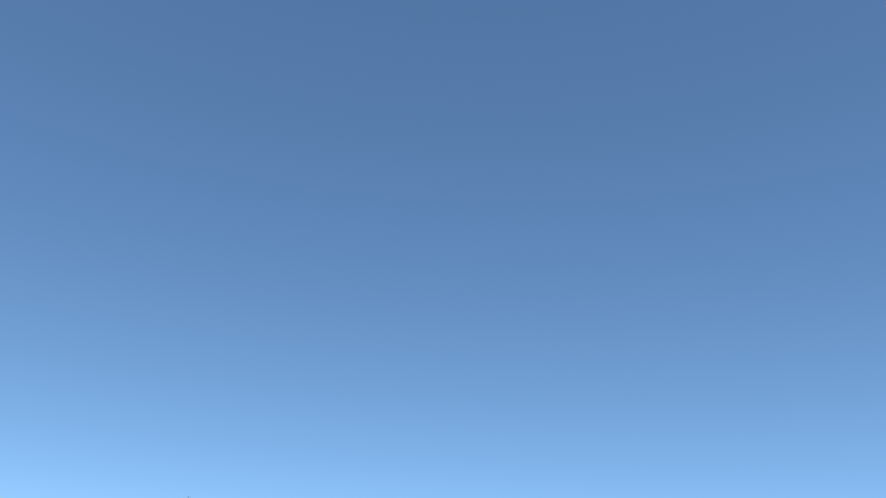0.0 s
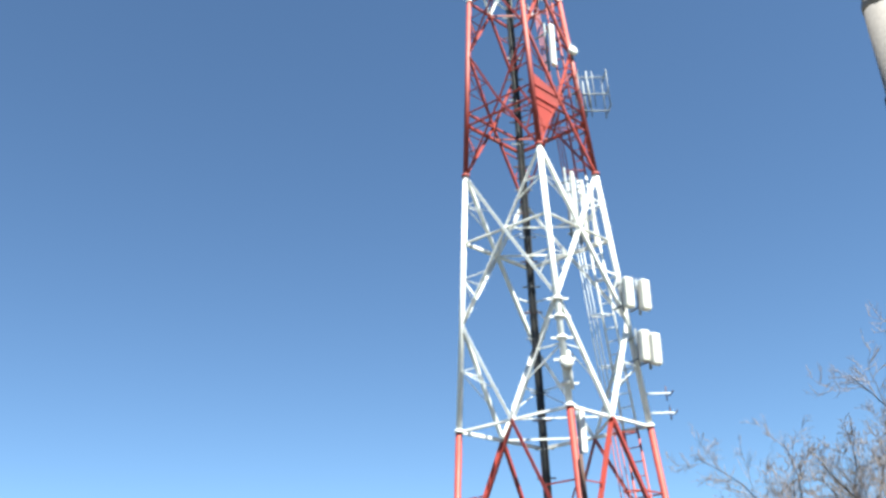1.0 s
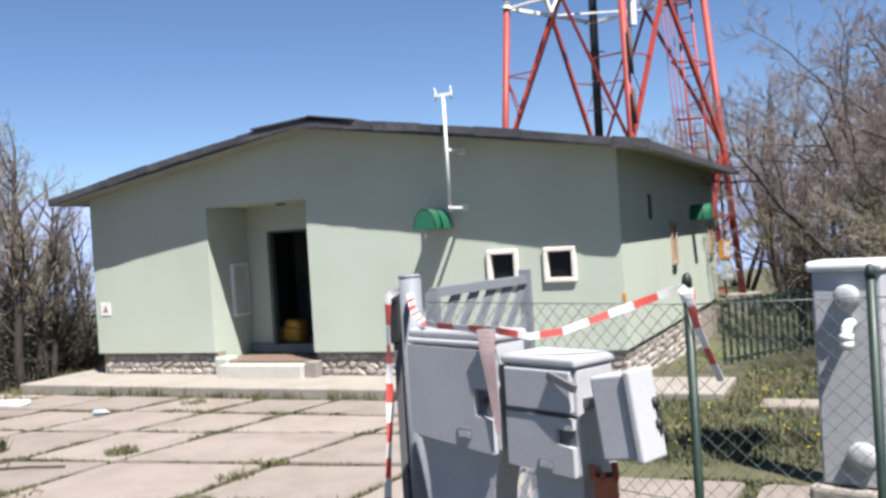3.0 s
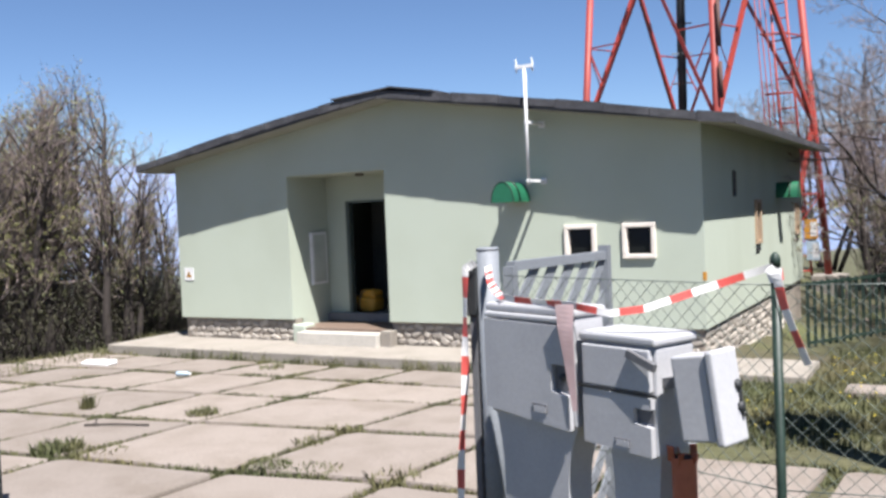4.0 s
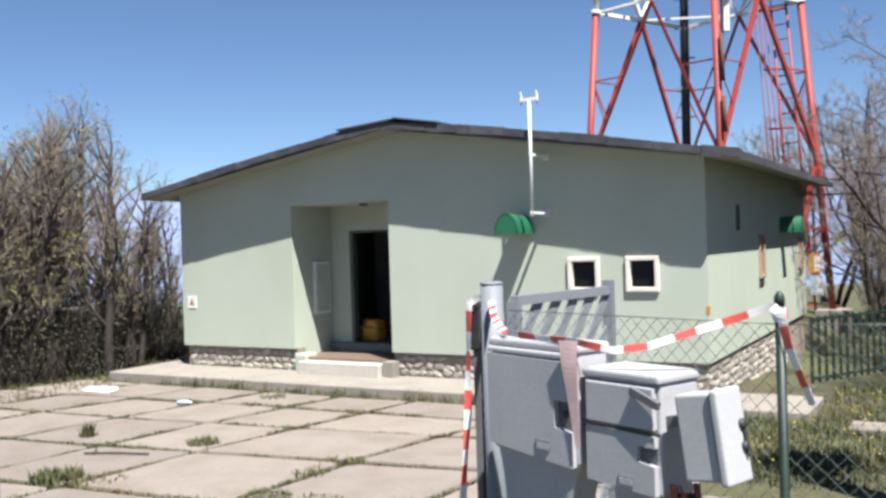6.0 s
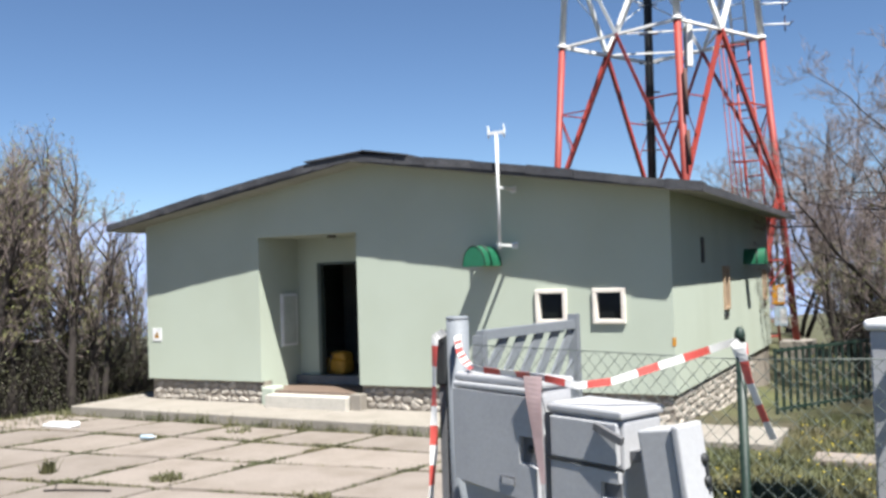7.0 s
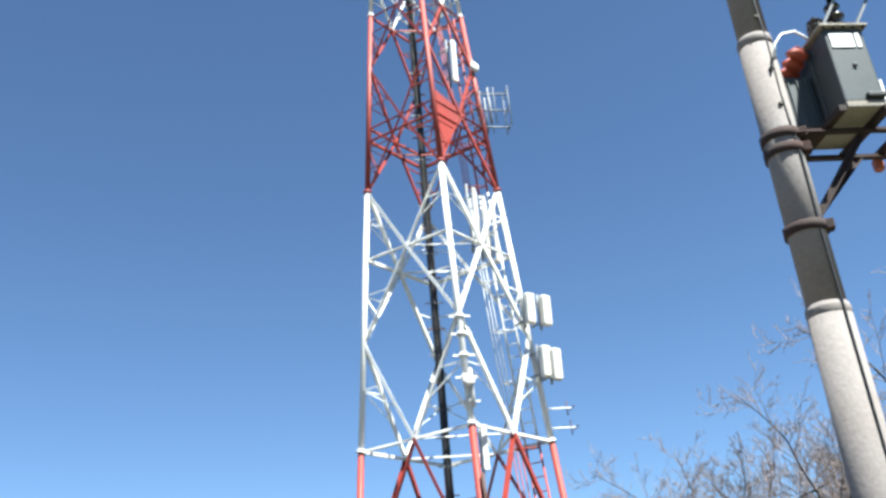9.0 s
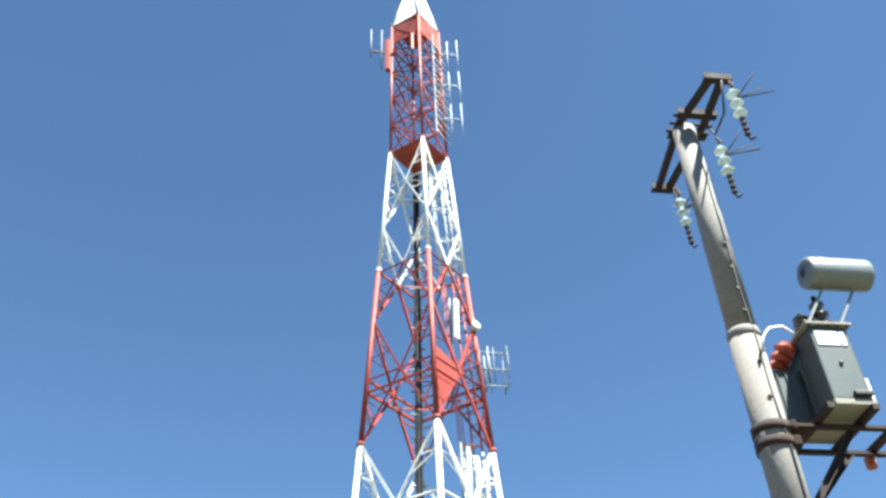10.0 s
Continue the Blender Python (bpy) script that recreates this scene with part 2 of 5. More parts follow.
    def lathe(self, base, axis, prof, n=14, slot=0):
        """Rings of (height, radius) along an axis."""
        base, axis = Vector(base), Vector(axis).normalized()
        s = axis.orthogonal().normalized()
        t = axis.cross(s)
        vs = [base + axis * h + (s * math.cos(2 * math.pi * k / n) + t * math.sin(2 * math.pi * k / n)) * r for h, r in prof for k in range(n)]
        fs = [(i * n + k, i * n + (k + 1) % n, (i + 1) * n + (k + 1) % n, (i + 1) * n + k) for i in range(len(prof) - 1) for k in range(n)]
        fs += [tuple(range(n - 1, -1, -1)), tuple((len(prof) - 1) * n + k for k in range(n))]
        return self.add(vs, fs, slot, True)

    def mesh(self, name, mats):
        me = bpy.data.meshes.new(name)
        me.from_pydata(self.v, [], self.f)
        for m in mats if isinstance(mats, (list, tuple)) else [mats]:
            me.materials.append(m)
        me.polygons.foreach_set("material_index", self.m)
        me.polygons.foreach_set("use_smooth", self.smooth)
        me.update()
        return me


def part(name, shape, mats, parent, label=""):
    ob = new(name, shape.mesh(name, mats))
    ob.parent = parent
    if label:
        ob["label"] = label
    return ob


def thing(name, label, category, group="", kind="", at=None):
    ob = new(name)
    if at is not None:
        ob.matrix_world = at
    return tagged(ob, label, category, group, kind)


def single(name, shape, mats, label, category, group="", kind=""):
    return tagged(new(name, shape.mesh(name, mats)), label, category, group, kind)


# ---- ground, hills ----
def yard_fall(x, y):
    """The slab yard dips a little towards the building."""
    return -0.085 * min(max((y + 5.2) / 3.6, 0), 1) * min(max(0.6 - x, 0), 1)


def ground_z(x, y):
    z = -0.035 + (yard_fall(x, y) if y < 0.0 else 0.0)
    if y < -8.2:
        z += min(0.12 * (-8.2 - y), 0.62)
    if x > -0.4 and y > 0.8:
        z -= min(0.1 * (y - 0.8), 0.55) * min((x + 0.4) / 0.5, 1.0)
    r = math.hypot(x + 4, y + 2)
    if x < -11.5:
        z -= 0.10 * (-11.5 - x)
    if r > 24:
        z -= 0.28 * (r - 24) if r < 400 else 0.28 * 376
    return z


def build_ground():
    rings = [0.5 * k for k in range(29)] + [16, 18, 21, 24, 28, 34, 42, 60, 100, 200, 420, 1000, 2200, 4500]
    n = 120
    s = Shape()
    vs, fs = [], []
    for r in rings:
        for k in range(n):
            a = 2 * math.pi * k / n
            x, y = -2 + r * math.cos(a), -4 + r * math.sin(a)
            bump = noise.noise((x * 0.5, y * 0.5, 0)) * (0.03 if r < 14 else 0.25 if r < 60 else 0)
            vs.append((x, y, ground_z(x, y) - abs(bump)))
    for i in range(len(rings) - 1):
        for k in range(n):
            q = (k + 1) % n
            fs.append((i * n + k, (i + 1) * n + k, (i + 1) * n + q, i * n + q))
    s.add(vs, fs, 0, True)
    single("ground", s, M["soil"], "dry grassy hilltop ground that falls away", "ground", kind="structure")


build_ground()


def build_hills():
    s = Shape()
    n = 240
    vs, fs = [], []
    for k in range(n + 1):
        a = 2 * math.pi * k / n
        d = Vector((math.cos(a), math.sin(a), 0))
        q = Vector((math.cos(a) * 2.2, math.sin(a) * 2.2, 3.1))
        h = 190 + 60 * noise.noise(q) + 25 * noise.noise(q * 3) + 8 * noise.noise(q * 9)
        vs += [d * 2600 + Vector((0, 0, -140)), d * 2900 + Vector((0, 0, max(h, 20)))]
    for k in range(n):
        fs.append((2 * k, 2 * k + 1, 2 * k + 3, 2 * k + 2))
    s.add(vs, fs, 0, True)
    single("backdrop", s, M["far_hill"], "far mountain ridges with blue haze painted in", "mountains", kind="structure")


build_hills()

# ---- building ----
HX0, HX1, HY1 = -10.34, 0.0, 9.3
ZB, ZE, ZR = 0.45, 3.42, 4.23
XR = (HX0 + HX1) / 2


def roof_line(x, lift=0.0):
    return ZR - (ZR - ZE) * abs(x - XR) / (XR - HX0) + lift


def pierced(xs, zs, holes, y0, y1, top, m=None):
    """A wall of cells with openings; the top row follows the roof."""
    s = Shape()
    ids, vs, fs = {}, [], []

    def vid(i, k, y):
        key = (i, k, y)
        if key not in ids:
            z = top(xs[i]) if k == len(zs) else zs[k]
            p = Vector((xs[i], y, z))
            ids[key] = len(vs)
            vs.append(m @ p if m is not None else p)
        return ids[key]

    def solid(i, k):
        if not (0 <= i < len(xs) - 1 and 0 <= k < len(zs)):
            return False
        cx = (xs[i] + xs[i + 1]) / 2
        cz = (zs[k] + zs[k + 1]) / 2 if k + 1 < len(zs) else zs[k] + 0.05
        return not any(a < cx < b and c < cz < d for a, b, c, d in holes)

    for i in range(len(xs) - 1):
        for k in range(len(zs)):
            if not solid(i, k):
                continue
            q = lambda di, dk, y: vid(i + di, k + dk, y)
            fs.append((q(0, 0, y0), q(1, 0, y0), q(1, 1, y0), q(0, 1, y0)))
            fs.append((q(0, 1, y1), q(1, 1, y1), q(1, 0, y1), q(0, 0, y1)))
            if not solid(i - 1, k):
                fs.append((q(0, 0, y1), q(0, 0, y0), q(0, 1, y0), q(0, 1, y1)))
            if not solid(i + 1, k):
                fs.append((q(1, 0, y0), q(1, 0, y1), q(1, 1, y1), q(1, 1, y0)))
            if not solid(i, k - 1):
                fs.append((q(0, 0, y1), q(1, 0, y1), q(1, 0, y0), q(0, 0, y0)))
            if not solid(i, k + 1):
                fs.append((q(0, 1, y0), q(1, 1, y0), q(1, 1, y1), q(0, 1, y1)))
    s.add(vs, fs)
    return s


building = thing("equipment_building", "low mint-green rendered equipment building with a shallow gabled roof", "building")
RX0, RX1, RZ, RD = -7.55, -5.42, 3.08, 1.2
WIN = [(-2.13, -1.62), (-1.205, -0.70)]
WZ0, WZ1 = 1.49, 2.02
T = 0.28
front_holes = [(RX0, RX1, 0, RZ)] + [(a + 0.05, b - 0.05, WZ0 + 0.05, WZ1 - 0.05) for a, b in WIN]
xs = sorted({HX0, HX1, XR, RX0, RX1} | {v for a, b in WIN for v in (a + 0.05, b - 0.05)})
part("wall", pierced(xs, [ZB, WZ0 + 0.05, WZ1 - 0.05, RZ], front_holes, 0.0, T, roof_line), M["plaster"], building, "mint-green rendered front wall")
SIDE_WIN = [(3.75, 4.25, 1.5, 2.3), (8.3, 8.75, 1.5, 2.2)]
SLOT = (2.02, 2.2, 2.4, 2.74)
side_m = Matrix(((0, -1, 0, HX1), (1, 0, 0, 0), (0, 0, 1, 0), (0, 0, 0, 1)))
side_holes = SIDE_WIN + [SLOT]
ys = sorted({T, HY1 - T} | {v for h in side_holes for v in h[:2]})
zz = sorted({ZB} | {v for h in side_holes for v in h[2:]})
part("wall", pierced(ys, zz, side_holes, 0.0, T, lambda v: ZE, side_m), M["plaster"], building, "mint-green rendered side wall")
s = Shape().box((HX0, T, ZB), (HX0 + T, HY1 - T, ZE))
part("wall", s, M["plaster"], building)
part("wall", pierced([HX0, XR, HX1], [ZB, 2.0], [], HY1 - T, HY1, roof_line), M["plaster"], building)
# entrance recess: reveals, back wall with the doorway, soffit and floor
for lo, hi in (((RX0 - 0.12, T, 0.28), (RX0, RD, RZ)), ((RX1, T, 0.28), (RX1 + 0.12, RD, RZ)), ((RX0 - 0.12, T, RZ), (RX1 + 0.12, RD + 0.12, RZ + 0.12))):
    part("recess_wall", Shape().box(lo, hi), M["plaster"], building)
DX0, DX1, DZ = -7.10, -5.85, 2.60
part("recess_wall", pierced([RX0 - 0.12, DX0, DX1, RX1 + 0.12], [0.44, DZ], [(DX0, DX1, 0, DZ)], RD, RD + 0.12, lambda x: RZ), M["plaster"], building)
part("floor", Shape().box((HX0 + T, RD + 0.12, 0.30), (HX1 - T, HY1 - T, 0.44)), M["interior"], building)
# inner wall added to close the view through the doorway, in the shade-dimmed grey
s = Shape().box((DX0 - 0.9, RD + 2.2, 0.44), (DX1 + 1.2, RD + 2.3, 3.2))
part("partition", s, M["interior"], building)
part("door", Shape().round_box((DX1 - 0.06, RD + 0.13, 0.46), (DX1 - 0.02, RD + 1.1, DZ - 0.02), 0.006), M["door_dark"], building, "dark open door leaf")
s = Shape().box((DX0, RD - 0.015, 0.475), (DX0 + 0.07, RD + 0.13, DZ)).box((DX0 + 0.07, RD - 0.015, DZ - 0.04), (DX1, RD + 0.13, DZ))
part("door_frame", s, M["frame_green"], building, "dark grey-green door frame")
# roof slab
RO_S, RO_F, TH = 0.54, 0.50, 0.115
s = Shape()
prof = [(HX0 - RO_S, roof_line(HX0 - RO_S)), (XR, roof_line(XR)), (HX1 + RO_S + 0.06, roof_line(HX1 + RO_S + 0.06))]
y0, y1 = -RO_F, HY1 + RO_F
for (xa, za), (xb, zb) in zip(prof, prof[1:]):
    vs = [(xa, y0, za), (xb, y0, zb), (xb, y1, zb), (xa, y1, za)]
    s.add(vs, [(3, 2, 1, 0)], 1)
    vt = [(x, y, z + TH) for x, y, z in vs]
    s.add(vt, [(0, 1, 2, 3)], 0)
    s.add([vs[0], vs[1], vt[1], vt[0]], [(0, 1, 2, 3)], 0)
    s.add([vs[2], vs[3], vt[3], vt[2]], [(0, 1, 2, 3)], 0)
for i, o in ((0, 1), (2, 0)):
    x, z = prof[i]
    q = [(x, y0, z), (x, y1, z), (x, y1, z + TH), (x, y0, z + TH)]
    s.add(q, [(3, 2, 1, 0) if i == 0 else (0, 1, 2, 3)], 0)
roof = part("roof", s, [M["roof_edge"], M["roof_under"]], building, "concrete roof slab with a tar-black weathered edge")
# torn felt and fascia pieces along the front edge
rng = random.Random(4)
x = HX0 - RO_S + 0.05
while x < HX1 + 0.5:
    w = rng.uniform(0.35, 1.0)
    x2 = min(x + w, HX1 + 0.6)
    if x < XR < x2:
        x2 = XR
    za, zb = roof_line(x) + TH, roof_line(x2) + TH
    h = rng.uniform(0.01, 0.03)
    bow = [0.045 * math.sin(math.pi * min(max(abs(v - XR) / (XR - HX0), 0), 1)) for v in (x, x2)]
    za, zb = za + bow[0], zb + bow[1]
    st = Shape().add([(x, -RO_F - 0.02, za - 0.10 - h), (x2 - 0.01, -RO_F - 0.02, zb - 0.10), (x2 - 0.01, -RO_F - 0.02, zb + h), (x, -RO_F - 0.02, za + h),
                      (x, -RO_F + 0.25, za - 0.06), (x2 - 0.01, -RO_F + 0.25, zb - 0.06), (x2 - 0.01, -RO_F + 0.25, zb + h), (x, -RO_F + 0.25, za + h)],
                     [(0, 1, 2, 3), (3, 2, 6, 7), (1, 5, 6, 2), (4, 0, 3, 7)])
    part("felt_strip", st, M["roof_edge"], roof)
    x = x2
s = Shape()
for a, b in ((-1.15, 0.0), (0.0, 0.85)):
    xa, xb = XR + 0.25 + a, XR + 0.25 + b
    za, zb = roof_line(xa) + TH + 0.075, roof_line(xb) + TH + 0.06
    s.add([(xa, -RO_F - 0.05, za), (xb, -RO_F - 0.05, zb), (xb, HY1, zb), (xa, HY1, za), (xa, -RO_F - 0.05, za + 0.025), (xb, -RO_F - 0.05, zb + 0.025), (xb, HY1, zb + 0.025), (xa, HY1, za + 0.025)],
          [(0, 3, 2, 1), (4, 5, 6, 7), (0, 1, 5, 4), (1, 2, 6, 5), (2, 3, 7, 6), (3, 0, 4, 7)])
part("ridge_cap", s, M["roof_edge"], roof, "lifted dark ridge cap sheets")
# windows
for a, b in WIN:
    w = part("window", Shape().box((a + 0.07, 0.05, WZ0 + 0.07), (b - 0.07, 0.06, WZ1 - 0.07)), M["glass"], building, "small dark square window")
    f = Shape()
    for lo, hi in (((a, -0.05, WZ0), (b, 0.08, WZ0 + 0.065)), ((a, -0.05, WZ1 - 0.065), (b, 0.08, WZ1)), ((a, -0.05, WZ0 + 0.065), (a + 0.065, 0.08, WZ1 - 0.065)), ((b - 0.065, -0.05, WZ0 + 0.065), (b, 0.08, WZ1 - 0.065))):
        f.round_box(lo, hi, 0.008, segments=1)
    part("frame", f, M["white_frame"], w, "cream painted window frame")
for a, b, c, d in SIDE_WIN:
    w = part("window", Shape().box((-0.08, a, c), (-0.07, b, d)), M["glass"], building, "narrow dark side window")
    f = Shape()
    for lo, hi in (((-0.09, a, c), (0.04, b, c + 0.06)), ((-0.09, a, d - 0.06), (0.04, b, d)), ((-0.09, a, c + 0.06), (0.04, a + 0.06, d - 0.06)), ((-0.09, b - 0.06, c + 0.06), (0.04, b, d - 0.06))):
        f.round_box(lo, hi, 0.006, segments=1)
    part("frame", f, M["tan_frame"], w, "tan window frame")
for y in (3.95, 8.5):
    part("vent", Shape().box((0.002, y - 0.2, 1.36), (0.02, y + 0.2, 1.43)), M["door_dark"], building, "dark slot vent below the window")
part("vent", Shape().round_box((-0.03, SLOT[0] - 0.03, SLOT[2] - 0.04), (0.012, SLOT[1] + 0.03, SLOT[3] + 0.04), 0.004), M["door_dark"], building, "narrow dark wall vent")
# plinth core and steps
plinths = [part("plinth", Shape().box(lo, hi), M["mortar"], building, "rubble stone plinth") for lo, hi in (
    ((HX0 + 0.05, 0.08, -0.1), (RX0, 0.3, ZB)), ((RX1, 0.08, -0.1), (HX1 - 0.06, 0.3, ZB)),
    ((HX1 - 0.3, 0.3, -0.9), (HX1 - 0.06, HY1 - 0.05, ZB)), ((HX0 + 0.05, 0.3, -0.1), (HX0 + 0.3, HY1, ZB)))]
part("entrance_floor", Shape().box((RX0, 0.02, -0.1), (RX1, RD, 0.30)), M["brown_marble"], building, "brown stone entrance floor")
part("threshold", Shape().round_box((RX0 + 0.004, RD - 0.14, 0.302), (RX1 - 0.004, RD - 0.005, 0.455), 0.008), M["grey_stone"], building, "dark grey stone door sill")
part("step", Shape().round_box((RX0 + 0.30, -0.30, 0.0), (RX1 - 0.10, 0.016, 0.26), 0.012), M["marble"], building, "worn pale stone step")
part("step", Shape().round_box((RX1 - 0.085, -0.20, 0.0), (RX1 + 0.13, 0.016, 0.31), 0.012), M["kerb"], building, "grey stone block beside the step")

part("pier_foot", Shape().round_box((RX0 + 0.004, -0.03, 0.0), (RX0 + 0.285, 0.30, 0.36), 0.03, segments=3), M["plaster"], building, "pale rendered foot of the entrance pier")

# ---- path along the building ----
path = thing("pavement", "raised concrete path along the building", "path", kind="structure")
rng = random.Random(8)
x = -11.1
while x < 1.4:
    w = rng.uniform(1.7, 2.3)
    x2 = min(x + w, 1.5)
    part("path_slab", Shape().round_box((x + 0.008, -1.24, -0.22), (x2 - 0.008, 0.07, 0.045 + rng.uniform(-0.006, 0.006)), 0.012, segments=1), M["kerb"], path)
    x = x2
part("path_slab", Shape().round_box((-11.1, 0.08, -0.22), (HX0 - 0.02, HY1, 0.05), 0.012, segments=1), M["kerb"], path)

# ---- fixtures on the building ----
def hood(m, length=0.62):
    """A half-barrel weather hood; local x along the wall, y out of it (negative), z up."""
    h = thing("weather_hood", "green plastic half-barrel weather hood on the green wall", "hood", "weather hoods", at=m)
    s = Shape()
    n, r, t = 14, 0.19, 0.012
    for k in range(n):
        a, b = math.pi * k / n, math.pi * (k + 1) / n
        pa, pb = (math.cos(a), math.sin(a)), (math.cos(b), math.sin(b))
        q = lambda p, rr, y: (p[0] * rr, y, p[1] * rr * 1.65 - 0.03)
        s.add([q(pa, r, 0), q(pa, r, -length), q(pb, r, -length), q(pb, r, 0)], [(3, 2, 1, 0)], smooth=True)
        s.add([q(pa, r - t, 0), q(pa, r - t, -length), q(pb, r - t, -length), q(pb, r - t, 0)], [(0, 1, 2, 3)], smooth=True)
        s.add([q(pa, r, -length), q(pa, 0, -length), q(pb, r, -length)], [(0, 2, 1)])
        s.add([q(pa, r, -length + t), q(pa, 0, -length + t), q(pb, r, -length + t)], [(0, 1, 2)])
    part("shell", s, M["green_hood"], h)
    for y, w in ((-length, 0.008), (-length * 0.62, 0.016)):
        s = Shape().tube([(0.19 * math.cos(math.pi * k / n), y, 0.3135 * math.sin(math.pi * k / n) - 0.03) for k in range(n + 1)], w, 6)
        part("rim", s, M["green_steel"], h, "dark green rim")
    return h


hood(pose(-2.88, 0, 2.44))
hood(pose(0, 6.15, 2.35, 0, 0, 90), 0.42)

mast = thing("antenna_mast", "thin white antenna mast on wall brackets", "antenna", at=pose(-2.45, -0.58, 0))
part("pole", Shape().tube([(0, 0, 2.66), (0, 0, 4.43)], 0.024, 10), M["white_metal"], mast)
for z in (2.72, 3.60):
    part("bracket", Shape().beam((0, 0.575, z), (0, -0.03, z), 0.04, 0.04), M["white_metal"], mast)
    part("wall_plate", Shape().box((-0.05, 0.565, z - 0.05), (0.05, 0.578, z + 0.05)), M["white_metal"], mast)
part("crossbar", Shape().beam((-0.14, 0.0, 4.43), (0.14, 0.0, 4.43), 0.045, 0.045), M["white_metal"], mast)
for x in (-0.13, 0.13):
    part("dipole", Shape().tube([(x, 0, 4.35), (x, 0, 4.51)], 0.014, 6), M["white_metal"], mast)
    part("dipole", Shape().tube([(x, 0, 4.46), (x, -0.02, 4.55)], 0.010, 6), M["white_metal"], mast)

box = thing("wall_cabinet", "pale grey flat metal cabinet on the entrance reveal", "cabinet")
part("body", Shape().round_box((RX0 + 0.002, 0.60, 1.04), (RX0 + 0.05, 1.07, 2.03), 0.006), M["white_metal"], box)
part("door", Shape().round_box((RX0 + 0.052, 0.645, 1.085), (RX0 + 0.062, 1.025, 1.985), 0.004), M["pale_metal"], box)
sign = thing("warning_sign", "white square plate with a yellow warning triangle on the wall", "sign")
part("plate", Shape().round_box((-10.21, -0.012, 1.18), (-9.97, -0.001, 1.43), 0.003, segments=1), M["white_metal"], sign)
part("triangle", Shape().add([(-10.16, -0.015, 1.24), (-10.02, -0.015, 1.24), (-10.09, -0.015, 1.37)], [(0, 1, 2)]), M["yellow"], sign)
part("mark", Shape().box((-10.10, -0.018, 1.26), (-10.08, -0.016, 1.33)), M["door_dark"], sign)
single("lamp", Shape().round_box((-6.34, 0.45, RZ - 0.05), (-6.20, 0.55, RZ - 0.002), 0.012), M["dark_gap"], "small dark ceiling lamp in the entrance recess", "lamp")
sack = thing("tool_bag", "yellow canvas tool bag slumped on the floor in the doorway", "bag", at=pose(-6.90, RD + 0.38, 0.44, 0, 0, -8))


def lumpy(lo, hi, r, seed, amount):
    """A rounded box with soft dents."""
    sh = Shape().round_box(lo, hi, r, segments=4)
    out = []
    for p in sh.v:
        q = Vector(p) * 7 + Vector((seed, seed, seed))
        d = noise.noise_vector(q) * amount
        out.append((p[0] + d.x, p[1] + d.y, max(p[2] + d.z, lo[2])))
    sh.v = out
    sh.smooth = [True] * len(sh.f)
    return sh


part("body", lumpy((-0.27, -0.17, 0.002), (0.27, 0.17, 0.31), 0.09, 3.1, 0.03), M["yellow"], sack)
part("flap", lumpy((-0.16, -0.15, 0.27), (0.25, 0.14, 0.43), 0.065, 8.4, 0.035), M["yellow"], sack)
part("strap", Shape().tube([(-0.10, -0.18, 0.06), (-0.09, -0.19, 0.24), (-0.04, -0.16, 0.38), (0.0, -0.02, 0.44), (0.02, 0.12, 0.40)], 0.014, 6), M["dark_gap"], sack, "dark carrying strap")
single("sticker", Shape().box((-0.03, -0.006, 1.16), (0.0, -0.002, 1.28)).box((0.002, -0.004, 1.16), (0.006, 0.07, 1.28)), M["orange_sign"], "small yellow label bent round the wall corner", "label")

# ---- tower ----
TC = Vector((-3.2, 12.92, 0))
TF = Vector((0.40, -0.917, 0)).normalized()
TR = Vector((0.917, 0.40, 0)).normalized()
LEVELS = [(-0.3, 3.49), (8.74, 2.83), (17.32, 2.18), (24.69, 1.66), (31.3, 1.20), (40.1, 1.14)]


def tower_radius(z):
    for (za, ra), (zb, rb) in zip(LEVELS, LEVELS[1:]):
        if z <= zb:
            return ra + (rb - ra) * (z - za) / (zb - za)
    return LEVELS[-1][1]


CORNER = {"f": TF, "r": TR, "k": -TF, "l": -TR}


def leg(c, z, scale=1.0):
    return TC + CORNER[c] * tower_radius(z) * scale * (0.89 if c in "fk" else 1.0) + Vector((0, 0, z))


def mid(a, b, z):
    return (leg(a, z) + leg(b, z)) / 2


up = Vector((0, 0, 1))
tower = thing("lattice_tower", "tall red and white banded steel lattice tower", "tower")
BANDS = [(-0.3, 8.78, "tower_red"), (8.78, 17.33, "tower_white"), (17.33, 24.67, "tower_red"), (24.67, 31.2, "tower_white"), (31.2, 40.1, "tower_red")]


def band(z):
    for a, b, m in BANDS:
        if z <= b:
            return M[m]
    return M["tower_white"]


for a, b, m in BANDS:
    r = 0.098 if a < 8 else 0.09 if a < 24 else 0.075 if a < 31 else 0.06
    for c in CORNER:
        part("leg", Shape().tube([leg(c, a), leg(c, b)], r, 10), M[m], tower)
        if a > 0:
            part("flange", Shape().tube([leg(c, a - 0.04), leg(c, a + 0.04)], r * 1.5, 10), M[m], tower)
for c in CORNER:
    p = leg(c, -0.3)
    part("footing", Shape().round_box((p.x - 0.45, p.y - 0.45, -0.6), (p.x + 0.45, p.y + 0.45, 0.15), 0.03), M["kerb"], tower, "concrete footing")
FACES = [("l", "f"), ("f", "r"), ("r", "k"), ("k", "l")]
